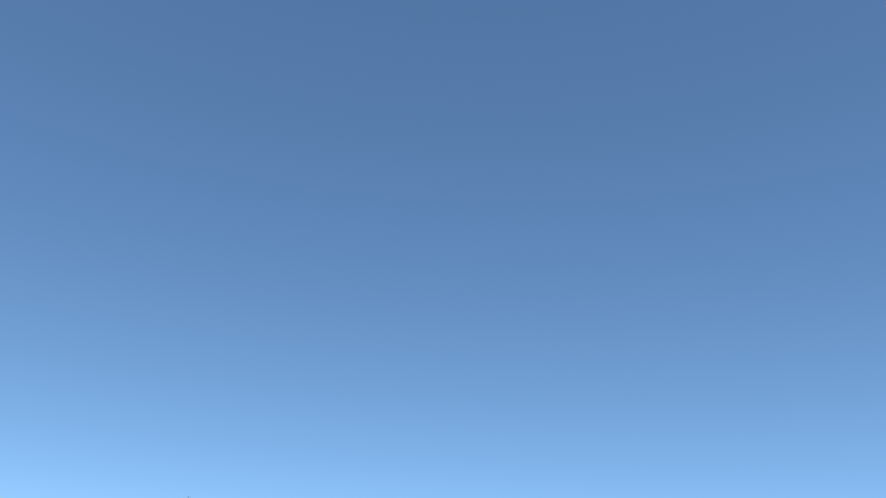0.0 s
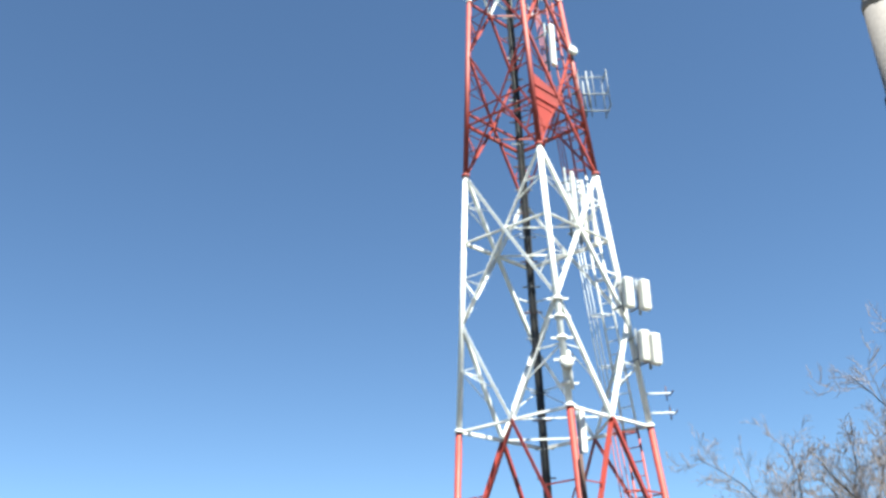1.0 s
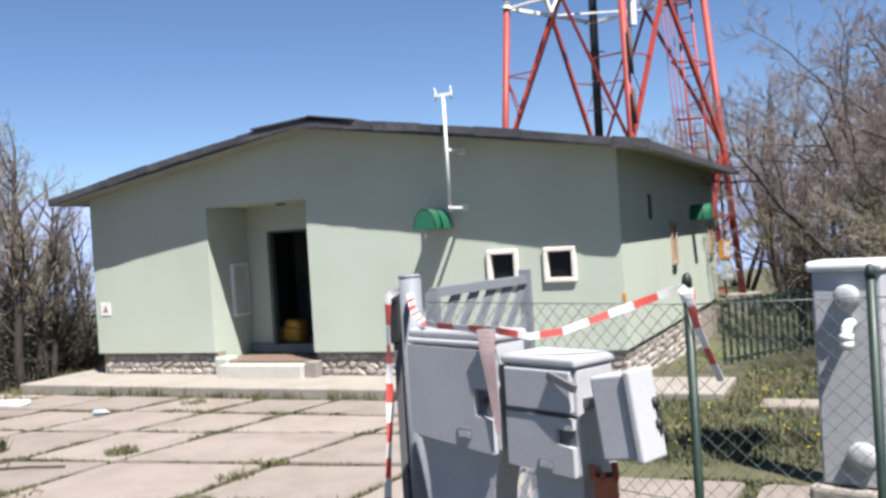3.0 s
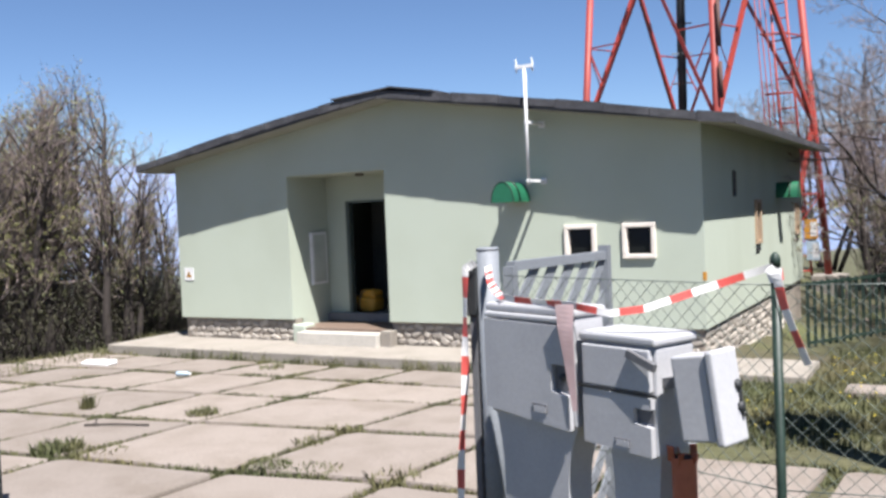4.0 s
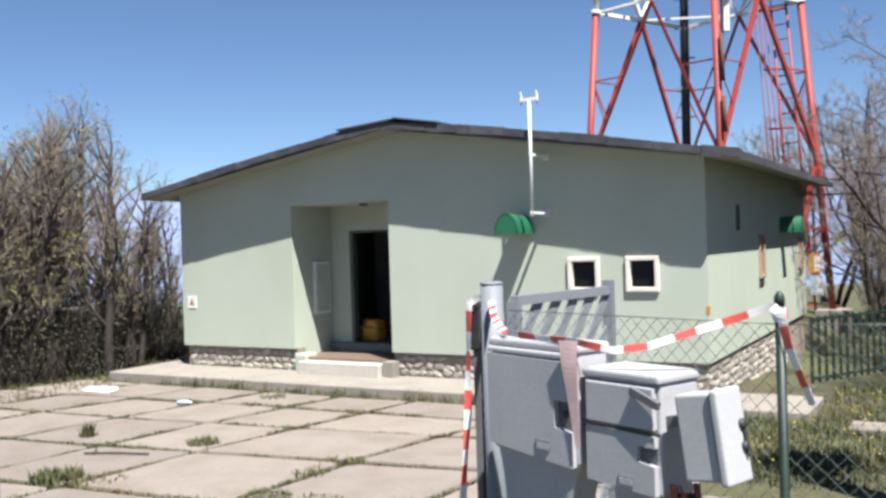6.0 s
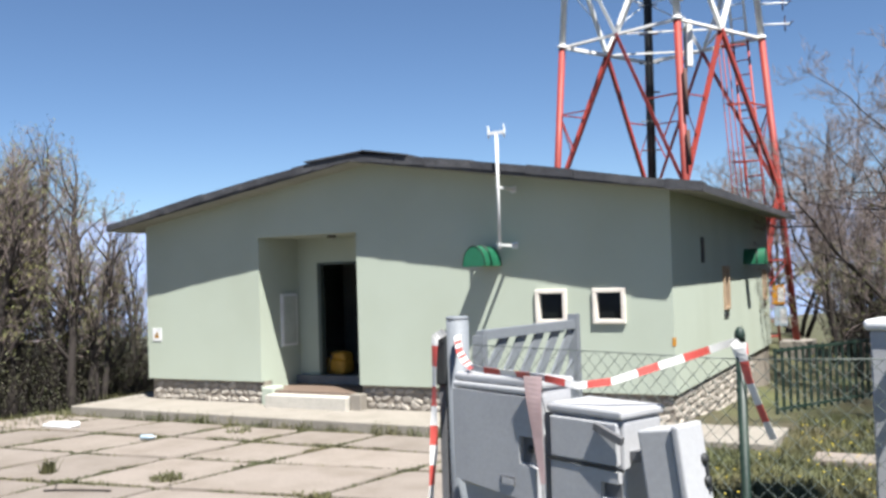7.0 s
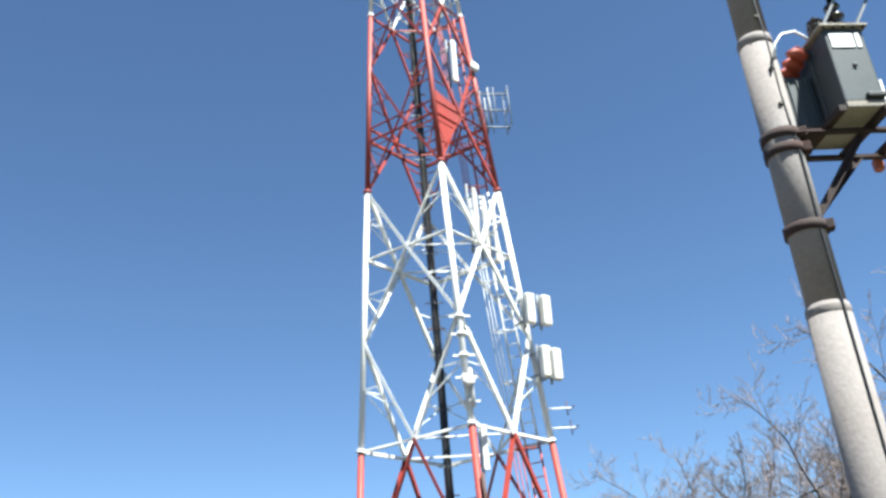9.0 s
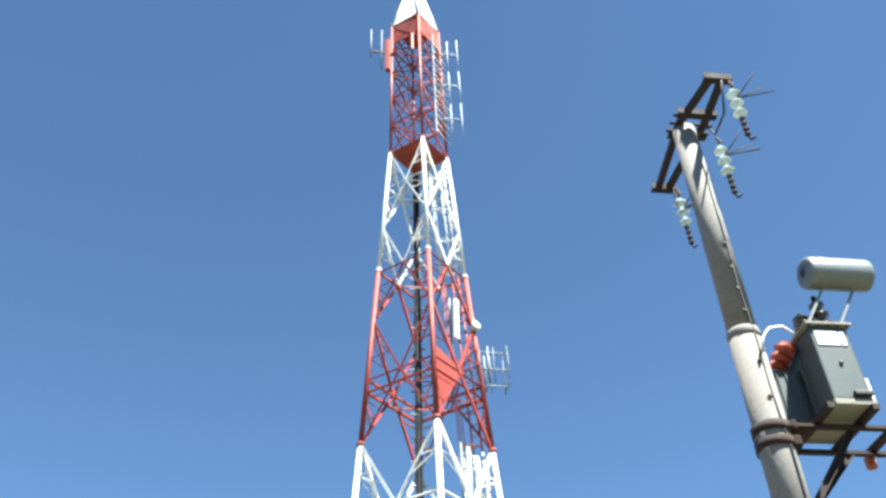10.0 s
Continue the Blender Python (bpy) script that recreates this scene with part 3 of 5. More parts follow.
# zigzag: (level, where the braces meet)
NODES = [(0.0, "mid"), (4.4, "leg"), (8.78, "mid"), (12.1, "leg"), (14.87, "mid"), (17.33, "leg"), (19.8, "mid"), (22.3, "leg"), (24.6, "mid"), (26.9, "leg"), (29.1, "mid"), (31.2, "leg")]
for a, b in FACES:
    for (za, ka), (zb, kb) in zip(NODES, NODES[1:]):
        zm = (za + zb) / 2
        m = band(zm)
        w = 0.105 if zm < 18 else 0.08 if zm < 25 else 0.07
        for c in (a, b):
            p = mid(a, b, za) if ka == "mid" else leg(c, za)
            q = mid(a, b, zb) if kb == "mid" else leg(c, zb)
            part("brace", Shape().angle(p, q, w), m, tower)
            # short stays between leg and brace
            for t in (0.35, 0.68) if zm > 18 else (0.55,):
                z = za + (zb - za) * t
                g = p.lerp(q, t)
                part("stay", Shape().angle(leg(c, z), g, 0.04), m, tower)
            part("stay", Shape().angle(leg(c, za + (zb - za) * (0.68 if zm > 18 else 0.55)), p.lerp(q, 0.30), 0.035), m, tower)
        if kb == "mid" and zb < 31:
            part("girt", Shape().angle(leg(a, zb), leg(b, zb), w * 0.9), band(zb + 0.1) if zb < 20 else m, tower)
    for z in (19.3, 31.2):
        part("girt", Shape().angle(leg(a, z), leg(b, z), 0.09), M["tower_red"], tower)
    # straight upper section: crossed bracing in five bays
    n = 5
    for i in range(n):
        z0, z1 = 31.2 + 8.9 * i / n, 31.2 + 8.9 * (i + 1) / n
        part("brace", Shape().angle(leg(a, z0), leg(b, z1), 0.065), M["tower_red"], tower)
        part("brace", Shape().angle(leg(b, z0), leg(a, z1), 0.065), M["tower_red"], tower)
        part("girt", Shape().angle(leg(a, z1), leg(b, z1), 0.065), M["tower_red"], tower)
# plan bracing rings
for z in (8.78, 14.87, 19.3, 24.6, 29.1):
    for (a, b), (c, d) in zip(FACES, FACES[1:] + FACES[:1]):
        part("plan_brace", Shape().angle(mid(a, b, z), mid(c, d, z), 0.05), band(z - 0.1) if z > 18 else M["tower_white"], tower)


def corner_plate(z, pts, mat, t=0.05):
    """A flat platform through points given as (corner weights f, r) on the plan."""
    s = Shape()
    low = [TC + TF * f + TR * r + Vector((0, 0, z)) for f, r in pts]
    high = [p + Vector((0, 0, t)) for p in low]
    n = len(low)
    s.add(low + high, [tuple(range(n - 1, -1, -1)), tuple(range(n, 2 * n))] + [(i, (i + 1) % n, n + (i + 1) % n, n + i) for i in range(n)])
    return part("platform", s, mat, tower, "red steel platform")


R3 = tower_radius(19.4)
corner_plate(20.0, [(R3 * 0.84, 0.02), (R3 * 0.36, R3 * 0.58), (0.1, R3 * 0.40), (R3 * 0.45, 0.0)], M["tower_red"])
pa, pb, pc = leg("f", 17.6), leg("f", 20.3), leg("f", 19.9).lerp(leg("r", 19.9), 0.62)
part("screen", Shape().add([pa, pb, pc, pa - TF * 0.04, pb - TF * 0.04, pc - TF * 0.04], [(0, 2, 1), (3, 4, 5), (0, 1, 4, 3), (1, 2, 5, 4), (2, 0, 3, 5)]), M["tower_red"], tower, "red triangular gusset sheet")
R4 = 1.1
corner_plate(31.15, [(R4, 0), (0, R4), (-R4, 0), (0, -R4)], M["tower_red"])
corner_plate(40.0, [(1.12, 0), (0, 1.12), (-1.12, 0), (0, -1.12)], M["tower_red"])
for a, b in FACES[:2]:
    p, q = leg(a, 38.7), leg(b, 38.7)
    part("screen", Shape().beam((p + leg(a, 40.0)) / 2, (q + leg(b, 40.0)) / 2, 0.03, 1.3), M["tower_red"], tower, "red sheet-metal parapet")
# white cone on top
for c in CORNER:
    part("top_leg", Shape().tube([leg(c, 40.1), TC + CORNER[c] * 0.35 + Vector((0, 0, 43.2))], 0.07, 8), M["tower_white"], tower)
for a, b in FACES:
    p, q = leg(a, 40.15), leg(b, 40.15)
    u, v = TC + CORNER[a] * 0.35 + Vector((0, 0, 43.2)), TC + CORNER[b] * 0.35 + Vector((0, 0, 43.2))
    part("top_panel", Shape().add([p.lerp(u, 0.02), q.lerp(v, 0.02), q.lerp(v, 0.98), p.lerp(u, 0.98)], [(0, 1, 2, 3), (3, 2, 1, 0)]), M["tower_white"], tower, "white sheet-metal top cone")
part("top_mast", Shape().tube([TC + Vector((0, 0, 43.0)), TC + Vector((0, 0, 46))], 0.06, 8), M["tower_white"], tower)

# feeder cables up the rear leg
cables = thing("feeder_cables", "thick black feeder cables strapped up the tower's rear leg", "cables")
for i in range(4):
    off = TR * (0.06 * (i - 1.5)) + TF * (0.16 + 0.05 * (i % 2))
    pts = [leg("k", z, 0.97) + off for z in (0.0, 8.78, 17.33, 24.67, 31.0)]
    part("cable", Shape().tube(pts, 0.042, 6), M["black_cable"], cables)
for i in range(34):
    p = leg("k", 0.6 + i * 0.9, 0.97) + TF * 0.18
    part("clamp", Shape().beam(p - TR * 0.3, p + TR * 0.3, 0.05, 0.04), M["galv"] if i % 2 else M["rust"], cables)

# caged ladder on the rear right face
ladder = thing("tower_ladder", "red and white caged steel ladder fixed inside the tower", "ladder")


def on_face(z, t, inset=0.12):
    p = leg("k", z).lerp(leg("r", z), t)
    return p + (TC + Vector((0, 0, z)) - p).normalized() * inset


for za, zb, m in ((0.0, 8.78, "tower_red"), (8.78, 17.33, "tower_white"), (17.33, 24.67, "tower_red"), (24.67, 31.0, "tower_white")):
    for t in (0.80, 0.92):
        part("stile", Shape().tube([on_face(za, t), on_face(zb, t)], 0.035, 6), M[m], ladder)
    for t in (0.82, 0.86, 0.90):
        part("cage_bar", Shape().tube([on_face(za, t, 0.65), on_face(zb, t, 0.65)], 0.018, 5), M[m], ladder)
    z = za + 0.25
    i = 0
    while z < zb:
        part("rung", Shape().tube([on_face(z, 0.80), on_face(z, 0.92)], 0.018, 5), M[m], ladder)
        if i % 4 == 0:
            part("hoop", Shape().tube([on_face(z, 0.80), on_face(z, 0.80, 0.45), on_face(z, 0.86, 0.72), on_face(z, 0.92, 0.45), on_face(z, 0.92)], 0.022, 5), M[m], ladder)
        z += 0.42
        i += 1


def panel_antenna(p, out, h, w, d, label, mat="antenna", tilt=4):
    """A radome on a short pipe, standing off from p towards out."""
    out = Vector(out).normalized()
    m = Matrix.Translation(p) @ Matrix(((-out.y, -out.x, 0, 0), (out.x, -out.y, 0, 0), (0, 0, 1, 0), (0, 0, 0, 1)))
    a = thing("panel_antenna", label, "antenna", "panel antennas", at=m)
    part("radome", Shape().round_box((-w / 2, -0.55 - d, -h / 2), (w / 2, -0.55, h / 2), min(w, d) * 0.25, pose(0, 0, 0, tilt, 0, 0), segments=3), M[mat], a)
    part("pipe", Shape().tube([(0, -0.38, -h * 0.6), (0, -0.38, h * 0.6)], 0.04, 8), M["galv"], a)
    for z in (-h * 0.35, h * 0.35):
        part("arm", Shape().beam((0, 0.05, z), (0, -0.56, z), 0.05, 0.05), M["galv"], a)
    return a


def place(z, f, r):
    return TC + TF * f + TR * r + Vector((0, 0, z))


RIGHT = Vector((0.97, 0.24, 0))
for z, near, far in ((12.82, 0.0, 0.48), (11.08, 0.13, 0.43)):
    base = leg("r", z)
    for k, o in enumerate((near, far)):
        panel_antenna(base + RIGHT * (o - 0.3) + TF * 0.1 + up * (-0.12 * k), TF + TR * 0.55, 0.98, 0.33, 0.24, "cream box-shaped panel antenna on the tower's white leg")
panel_antenna(place(8.3, 1.25, 0.95) - TR * 0.7, TF + TR * 0.3, 1.25, 0.17, 0.11, "slim white panel antenna below the white band", "tower_white", 2)
panel_antenna(place(21.9, 0.6, 0.55), TF + TR, 1.7, 0.22, 0.14, "slim white panel antenna inside the red band", "tower_white", 2)
for k in range(3):
    panel_antenna(place(16.0 - 0.15 * k, 0.35 - 0.3 * k, 0.7 + 0.36 * k), TF * 0.7 + TR, 2.1, 0.14, 0.10, "tall slim pale panel antenna in the white band", "antenna", 1)


def yagi(z, label):
    a = thing("dipole_antenna", label, "antenna", "dipole antennas", at=Matrix.Translation(place(z, 0, tower_radius(z))))
    part("boom", Shape().tube([(0, 0, 0), TR * 0.85], 0.025, 6), M["white_metal"], a)
    part("element", Shape().tube([TR * 0.7 + Vector((0, 0, -0.22)), TR * 0.7 + Vector((0, 0, 0.22))], 0.02, 6), M["rust"], a)
    part("element", Shape().tube([TR * 0.85 - TF * 0.25, TR * 0.85 + TF * 0.25], 0.02, 6), M["rust"], a)


yagi(9.15, "short white dipole antenna arm on the tower leg")
yagi(9.75, "short white dipole antenna arm on the tower leg")

dish = thing("dish_antenna", "small round white dish antenna on the red leg", "antenna", at=Matrix.Translation(place(22.3, 0.1, tower_radius(22.3) + 0.04)))
part("drum", Shape().lathe(-TF * 0.05, TF * 0.9 + TR * 0.4, [(0, 0.15), (0.04, 0.17), (0.14, 0.18), (0.18, 0.13), (0.19, 0.02)]), M["tower_white"], dish)
part("mount", Shape().tube([(0, 0, -0.35), (0, 0, 0.35)], 0.04, 6), M["galv"], dish)

grid = thing("grid_antenna", "square grey wire-grid antenna on the red leg", "antenna", at=Matrix.Translation(place(20.55, 0, tower_radius(20.55) - 0.28)))
for t in (0.25, 0.55, 0.75):
    for sgn in (-1, 1):
        part("rod", Shape().tube([TR * t + TF * (0.3 * sgn) + Vector((0, 0, -0.75)), TR * t + TF * (0.3 * sgn) + Vector((0, 0, 0.75))], 0.035 if t == 0.55 else 0.018, 5), M["galv"], grid)
for z in (-0.7, 0, 0.7):
    part("boom", Shape().tube([(0, 0, z), TR * 1.3 + Vector((0, 0, z))], 0.03, 5), M["galv"], grid)
    part("rod", Shape().tube([TR * 0.25 - TF * 0.4 + Vector((0, 0, z)), TR * 0.25 + TF * 0.4 + Vector((0, 0, z))], 0.02, 5), M["galv"], grid)
    part("rod", Shape().tube([TR * 1.25 - TF * 0.4 + Vector((0, 0, z)), TR * 1.25 + TF * 0.4 + Vector((0, 0, z))], 0.02, 5), M["galv"], grid)
for sgn in (-1, 1):
    part("rod", Shape().tube([TR * 1.25 + TF * (0.35 * sgn) + Vector((0, 0, -0.8)), TR * 1.25 + TF * (0.35 * sgn) + Vector((0, 0, 0.8))], 0.02, 5), M["galv"], grid)

# long dipole rods beside the top section
for z in (33.2, 35.5, 37.8):
    a = thing("dipole_array", "pale grey dipole rods on curved arms beside the tower top", "antenna", "dipole arrays", at=Matrix.Translation(place(z, 0.35, 0.90)))
    part("arm", Shape().tube([(0, 0, -0.1), TR * 0.25 + Vector((0, 0, 0.12)), TR * 0.75 + Vector((0, 0, 0.2)), TR * 0.95 + Vector((0, 0, 0.05))], 0.05, 6), M["galv"], a)
    part("rod", Shape().tube([TR * 0.55 + Vector((0, 0, -1.1)), TR * 0.55 + Vector((0, 0, 1.15))], 0.022, 6), M["galv_pale"], a)
    part("rod", Shape().tube([TR * 1.0 + TF * 0.1 + Vector((0, 0, -1.15)), TR * 1.0 + TF * 0.1 + Vector((0, 0, 1.2))], 0.022, 6), M["galv_pale"], a)
    part("reflector_frame", Shape().beam(TF * 0.35 - TR * 0.2 + Vector((0, 0, -1.1)), TF * 0.35 - TR * 0.2 + Vector((0, 0, 1.15)), 0.05, 0.04), M["galv_pale"], a)
    for k in range(5):
        zz0 = -1.0 + k * 0.5
        part("reflector_bar", Shape().tube([TF * 0.35 - TR * 0.2 + Vector((0, 0, zz0)), -TF * 0.45 + TR * 0.55 + Vector((0, 0, zz0 - 0.05))], 0.022, 5), M["antenna"], a)
a = thing("dipole_array", "red and grey dipole rods beside the tower top", "antenna", "dipole arrays", at=Matrix.Translation(place(37.9, 0.1, -1.1)))
part("arm", Shape().beam((0, 0, 0), -TR * 1.0, 0.07, 0.07), M["rust"], a)
part("panel", Shape().round_box((-0.12, -0.12, -1.3), (0.12, 0.12, 0.95), 0.02, Matrix.Translation(-TR * 0.25)), M["tower_red"], a)
for t in (0.55, 1.05):
    part("rod", Shape().tube([-TR * t + Vector((0, 0, -1.3 if t < 0.8 else -0.5)), -TR * t + Vector((0, 0, 1.7))], 0.028, 5), M["galv"], a)
panel_antenna(place(37.6, 0.55, -0.35), TF, 1.2, 0.12, 0.10, "slim reddish panel antenna on the tower top", "tower_red", 0)

# clamped equipment on the front leg
gear = thing("leg_equipment", "pale clamped brackets and a small drum on the tower's front leg", "equipment")
for z in (9.4, 10.1, 10.75, 11.4, 11.95):
    p = leg("f", z)
    part("clamp", Shape().tube([p - up * 0.05, p + up * 0.05], 0.15, 10), M["antenna"], gear)
    part("arm", Shape().beam(p - TR * 0.3, p + TR * 0.32, 0.05, 0.05), M["tower_white"], gear)
p = leg("f", 9.9) + TF * 0.25
part("drum", Shape().lathe(p, TF, [(-0.12, 0.05), (-0.1, 0.16), (0.1, 0.18), (0.12, 0.04)], 12), M["antenna"], gear)
for za, zb in ((9.2, 10.3), (6.2, 7.4), (4.9, 5.8)):
    part("pipe", Shape().tube([leg("f", za) + TF * 0.17 + TR * 0.1, leg("f", zb) + TF * 0.17 + TR * 0.1], 0.05, 8), M["rust"] if za < 8 else M["antenna"], gear)

# signs on the tower's leg
for z, m, lab in ((1.45, "orange_sign", "orange warning plate on the red tower leg"), (0.85, "blue_sign", "pale blue notice plate on the red tower leg")):
    g = leg("r", z)
    sg = thing("sign", lab, "sign")
    part("plate", Shape().round_box((g.x - 0.46, g.y - 0.45, z - 0.27), (g.x - 0.12, g.y - 0.43, z + 0.27), 0.005, segments=1), M[m], sg)
    part("panel", Shape().box((g.x - 0.30, g.y - 0.457, z - 0.2), (g.x - 0.14, g.y - 0.452, z + 0.2)), M["white_metal"], sg)
    part("bracket", Shape().beam((g.x - 0.15, g.y - 0.44, z), (g.x, g.y, z), 0.04, 0.04), M["galv"], sg)

# ---- transformer pole ----
PX, PY = 4.52, -6.02
pole = thing("utility_pole", "tall grey spun-concrete utility pole with rusted steel bands", "pole", at=pose(PX - 0.16, PY + 0.04, 0, 0.0, 0.7, 0))


def pole_r(z):
    return 0.200 - 0.0072 * z


part("shaft", Shape().tube([(0, 0, z) for z in (-0.3, 3, 4.85)], [pole_r(z) for z in (-0.3, 3, 4.85)], 24), M["pole"], pole)
part("shaft", Shape().tube([(0, 0, 4.85), (0, 0, 7.35)], [pole_r(4.85) - 0.016, pole_r(7.35) - 0.004], 24), M["pole"], pole)
part("shaft", Shape().tube([(0, 0, 7.35), (0, 0, 10.05)], [pole_r(7.35) - 0.015, pole_r(9.85) - 0.01], 24), M["pole"], pole)
for z, w in ((4.8, 0.07), (7.3, 0.05)):
    part("collar", Shape().tube([(0, 0, z - w), (0, 0, z + w * 0.4), (0, 0, z + w)], [pole_r(z) - 0.002, pole_r(z) + 0.003, pole_r(z) - 0.012], 24), M["pole"], pole)
for z in (5.50, 6.20, 6.34):
    part("band", Shape().tube([(0, 0, z - 0.04), (0, 0, z + 0.04)], pole_r(z) + 0.012, 24), M["dark_rust"], pole, "rusted steel band")
    part("clamp", Shape().round_box((pole_r(z) - 0.02, -0.09, z - 0.045), (pole_r(z) + 0.045, 0.0, z + 0.045), 0.01), M["dark_rust"], pole)
part("conduit", Shape().tube([(0.55 * pole_r(z), -0.835 * pole_r(z) - 0.010, z) for z in (0, 1.5, 3, 4.6, 4.85)] + [(0.55 * pole_r(z) + k, -0.835 * pole_r(z) + 0.004, z) for z, k in ((5.4, 0), (6.1, 0.01), (6.7, -0.01), (7.2, 0), (7.8, -0.015), (8.6, 0), (9.4, 0))], 0.009, 6), M["black_cable"], pole, "dark down-cable")
for i, z in enumerate((8.3, 8.0, 7.75, 7.5, 6.95, 6.6)):
    part("hole_plug", Shape().lathe((0.05, -pole_r(z) + 0.014, z), (0.3, -1, 0), [(0, 0.022), (0.01, 0.02)], 8), M["dark_gap"], pole)

# transformer frame and transformer
arm_dir = Vector((0.93, 0.36, 0)).normalized()
side_dir = Vector((-arm_dir.y, arm_dir.x, 0))
frame_m = Matrix(((arm_dir.x, side_dir.x, 0, PX - 0.06), (arm_dir.y, side_dir.y, 0, PY), (0, 0, 1, -0.08), (0, 0, 0, 1)))
bracket = thing("transformer_platform", "rusted steel bracket platform bolted to the pole", "platform", at=frame_m)
for y in (-0.08, 0.35):
    part("rail", Shape().angle((0.0, y, 6.43), (1.35, y, 6.43), 0.06), M["dark_rust"], bracket)
for x, y in ((0.64, -0.06), (0.82, 0.33)):
    part("strut", Shape().angle((0.02, y * 0.4, 5.60), (x, y, 6.40), 0.055), M["dark_rust"], bracket)
for x in (0.36, 0.75, 1.08):
    part("cross_beam", Shape().beam((x, -0.33, 6.475), (x, 0.46, 6.475), 0.06, 0.05), M["dark_rust"], bracket)
part("brace_plate", Shape().box((0.14, -0.1, 6.40), (0.34, 0.36, 6.412)), M["dark_rust"], bracket)
part("earth_lug", Shape().round_box((1.03, 0.42, 6.33), (1.11, 0.50, 6.45), 0.02), M["orange_pipe"], bracket, "orange end cap")
trafo = thing("transformer", "blue-grey oil transformer with a silver-grey conservator drum", "transformer", at=frame_m)
part("tank", Shape().round_box((0.44, -0.28, 6.56), (0.79, 0.34, 7.30), 0.02), M["trafo"], trafo)
part("rib", Shape().round_box((0.425, -0.02, 6.56), (0.44, 0.03, 7.28), 0.004), M["trafo"], trafo)
part("radiator", Shape().round_box((0.17, 0.06, 6.54), (0.44, 0.30, 7.06), 0.02), M["trafo"], trafo)
for k in range(3):
    part("fin", Shape().round_box((0.20 + 0.08 * k, 0.045, 6.58), (0.215 + 0.08 * k, 0.06, 7.03), 0.004), M["trafo"], trafo)
part("base", Shape().round_box((0.43, -0.30, 6.50), (0.80, 0.36, 6.56), 0.01), M["kerb"], trafo, "pale base channel")
part("lid", Shape().round_box((0.40, -0.32, 7.30), (0.83, 0.38, 7.325), 0.006), M["kerb"], trafo, "pale flanged lid")
for k in range(5):
    part("lid_bolt", Shape().lathe((0.44 + 0.087 * k, -0.305, 7.285), (0, 0, 1), [(0, 0.012), (0.055, 0.012), (0.06, 0.004)], 6), M["dark_rust"], trafo)
part("label_plate", Shape().box((0.475, -0.289, 7.10), (0.68, -0.282, 7.24)), M["white_metal"], trafo, "blank white rating plate")
part("label_plate", Shape().box((0.70, -0.289, 7.10), (0.74, -0.282, 7.24)), M["white_metal"], trafo)
part("tap", Shape().round_box((0.62, -0.33, 6.585), (0.78, -0.28, 6.63), 0.01), M["door_dark"], trafo)
part("plug", Shape().lathe((0.62, -0.281, 6.92), (0, -1, 0), [(0, 0.02), (0.015, 0.018), (0.018, 0.004)], 8), M["door_dark"], trafo)
part("edge_strip", Shape().round_box((0.79, -0.27, 6.57), (0.815, -0.24, 6.78), 0.004), M["white_metal"], trafo)
for x, y, k in ((0.50, -0.12, 0.6), (0.69, -0.14, 1.15), (0.76, 0.10, 1.05)):
    part("bushing", Shape().lathe((x, y, 7.325), (0, 0, 1), [(z * k, r) for z, r in ((0, 0.05), (0.05, 0.05), (0.06, 0.085), (0.08, 0.085), (0.09, 0.045), (0.15, 0.045), (0.16, 0.08), (0.18, 0.08), (0.19, 0.04), (0.25, 0.04), (0.26, 0.07), (0.28, 0.065), (0.29, 0.03), (0.36, 0.02))], 12), M["ceramic"], trafo, "dark porcelain bushing")
for k in range(3):
    p = Vector((0.40, 0.0 + 0.10 * k, 7.20 - 0.03 * k))
    part("cable_boot", Shape().tube([p, p + Vector((-0.08, -0.02, 0.06)), p + Vector((-0.17, -0.04, 0.02))], [0.045, 0.055, 0.03], 8), M["red_boot"], trafo, "red insulating boot")
for x in (0.46, 0.76):
    part("drum_support", Shape().beam((x, -0.22, 7.32), (x + 0.33, -0.20, 7.82), 0.035, 0.02), M["trafo_tank"], trafo)
drum = part("conservator", Shape().lathe((0.635, -0.22, 7.95), (1, 0, 0), [(-0.01, 0.02), (0, 0.13), (0.015, 0.15), (0.05, 0.155), (0.58, 0.155), (0.61, 0.148), (0.625, 0.115), (0.63, 0.02)], 20), M["trafo_tank"], trafo, "silver-grey conservator drum")
part("filler_cap", Shape().lathe((0.85, -0.22, 8.09), (0, 0, 1), [(0, 0.035), (0.04, 0.035), (0.06, 0.02), (0.065, 0.005)], 10), M["trafo_tank"], drum)
part("drum_cap", Shape().lathe((0.617, -0.22, 7.95), (1, 0, 0), [(0, 0.04), (0.012, 0.04)], 10), M["door_dark"], drum)
part("cable", Shape().tube([(0.02, -0.16, 7.10), (0.06, -0.17, 7.24), (0.16, -0.14, 7.36), (0.30, -0.12, 7.40), (0.42, -0.1, 7.33)], 0.011, 6), M["white_metal"], trafo, "pale grey supply cable")

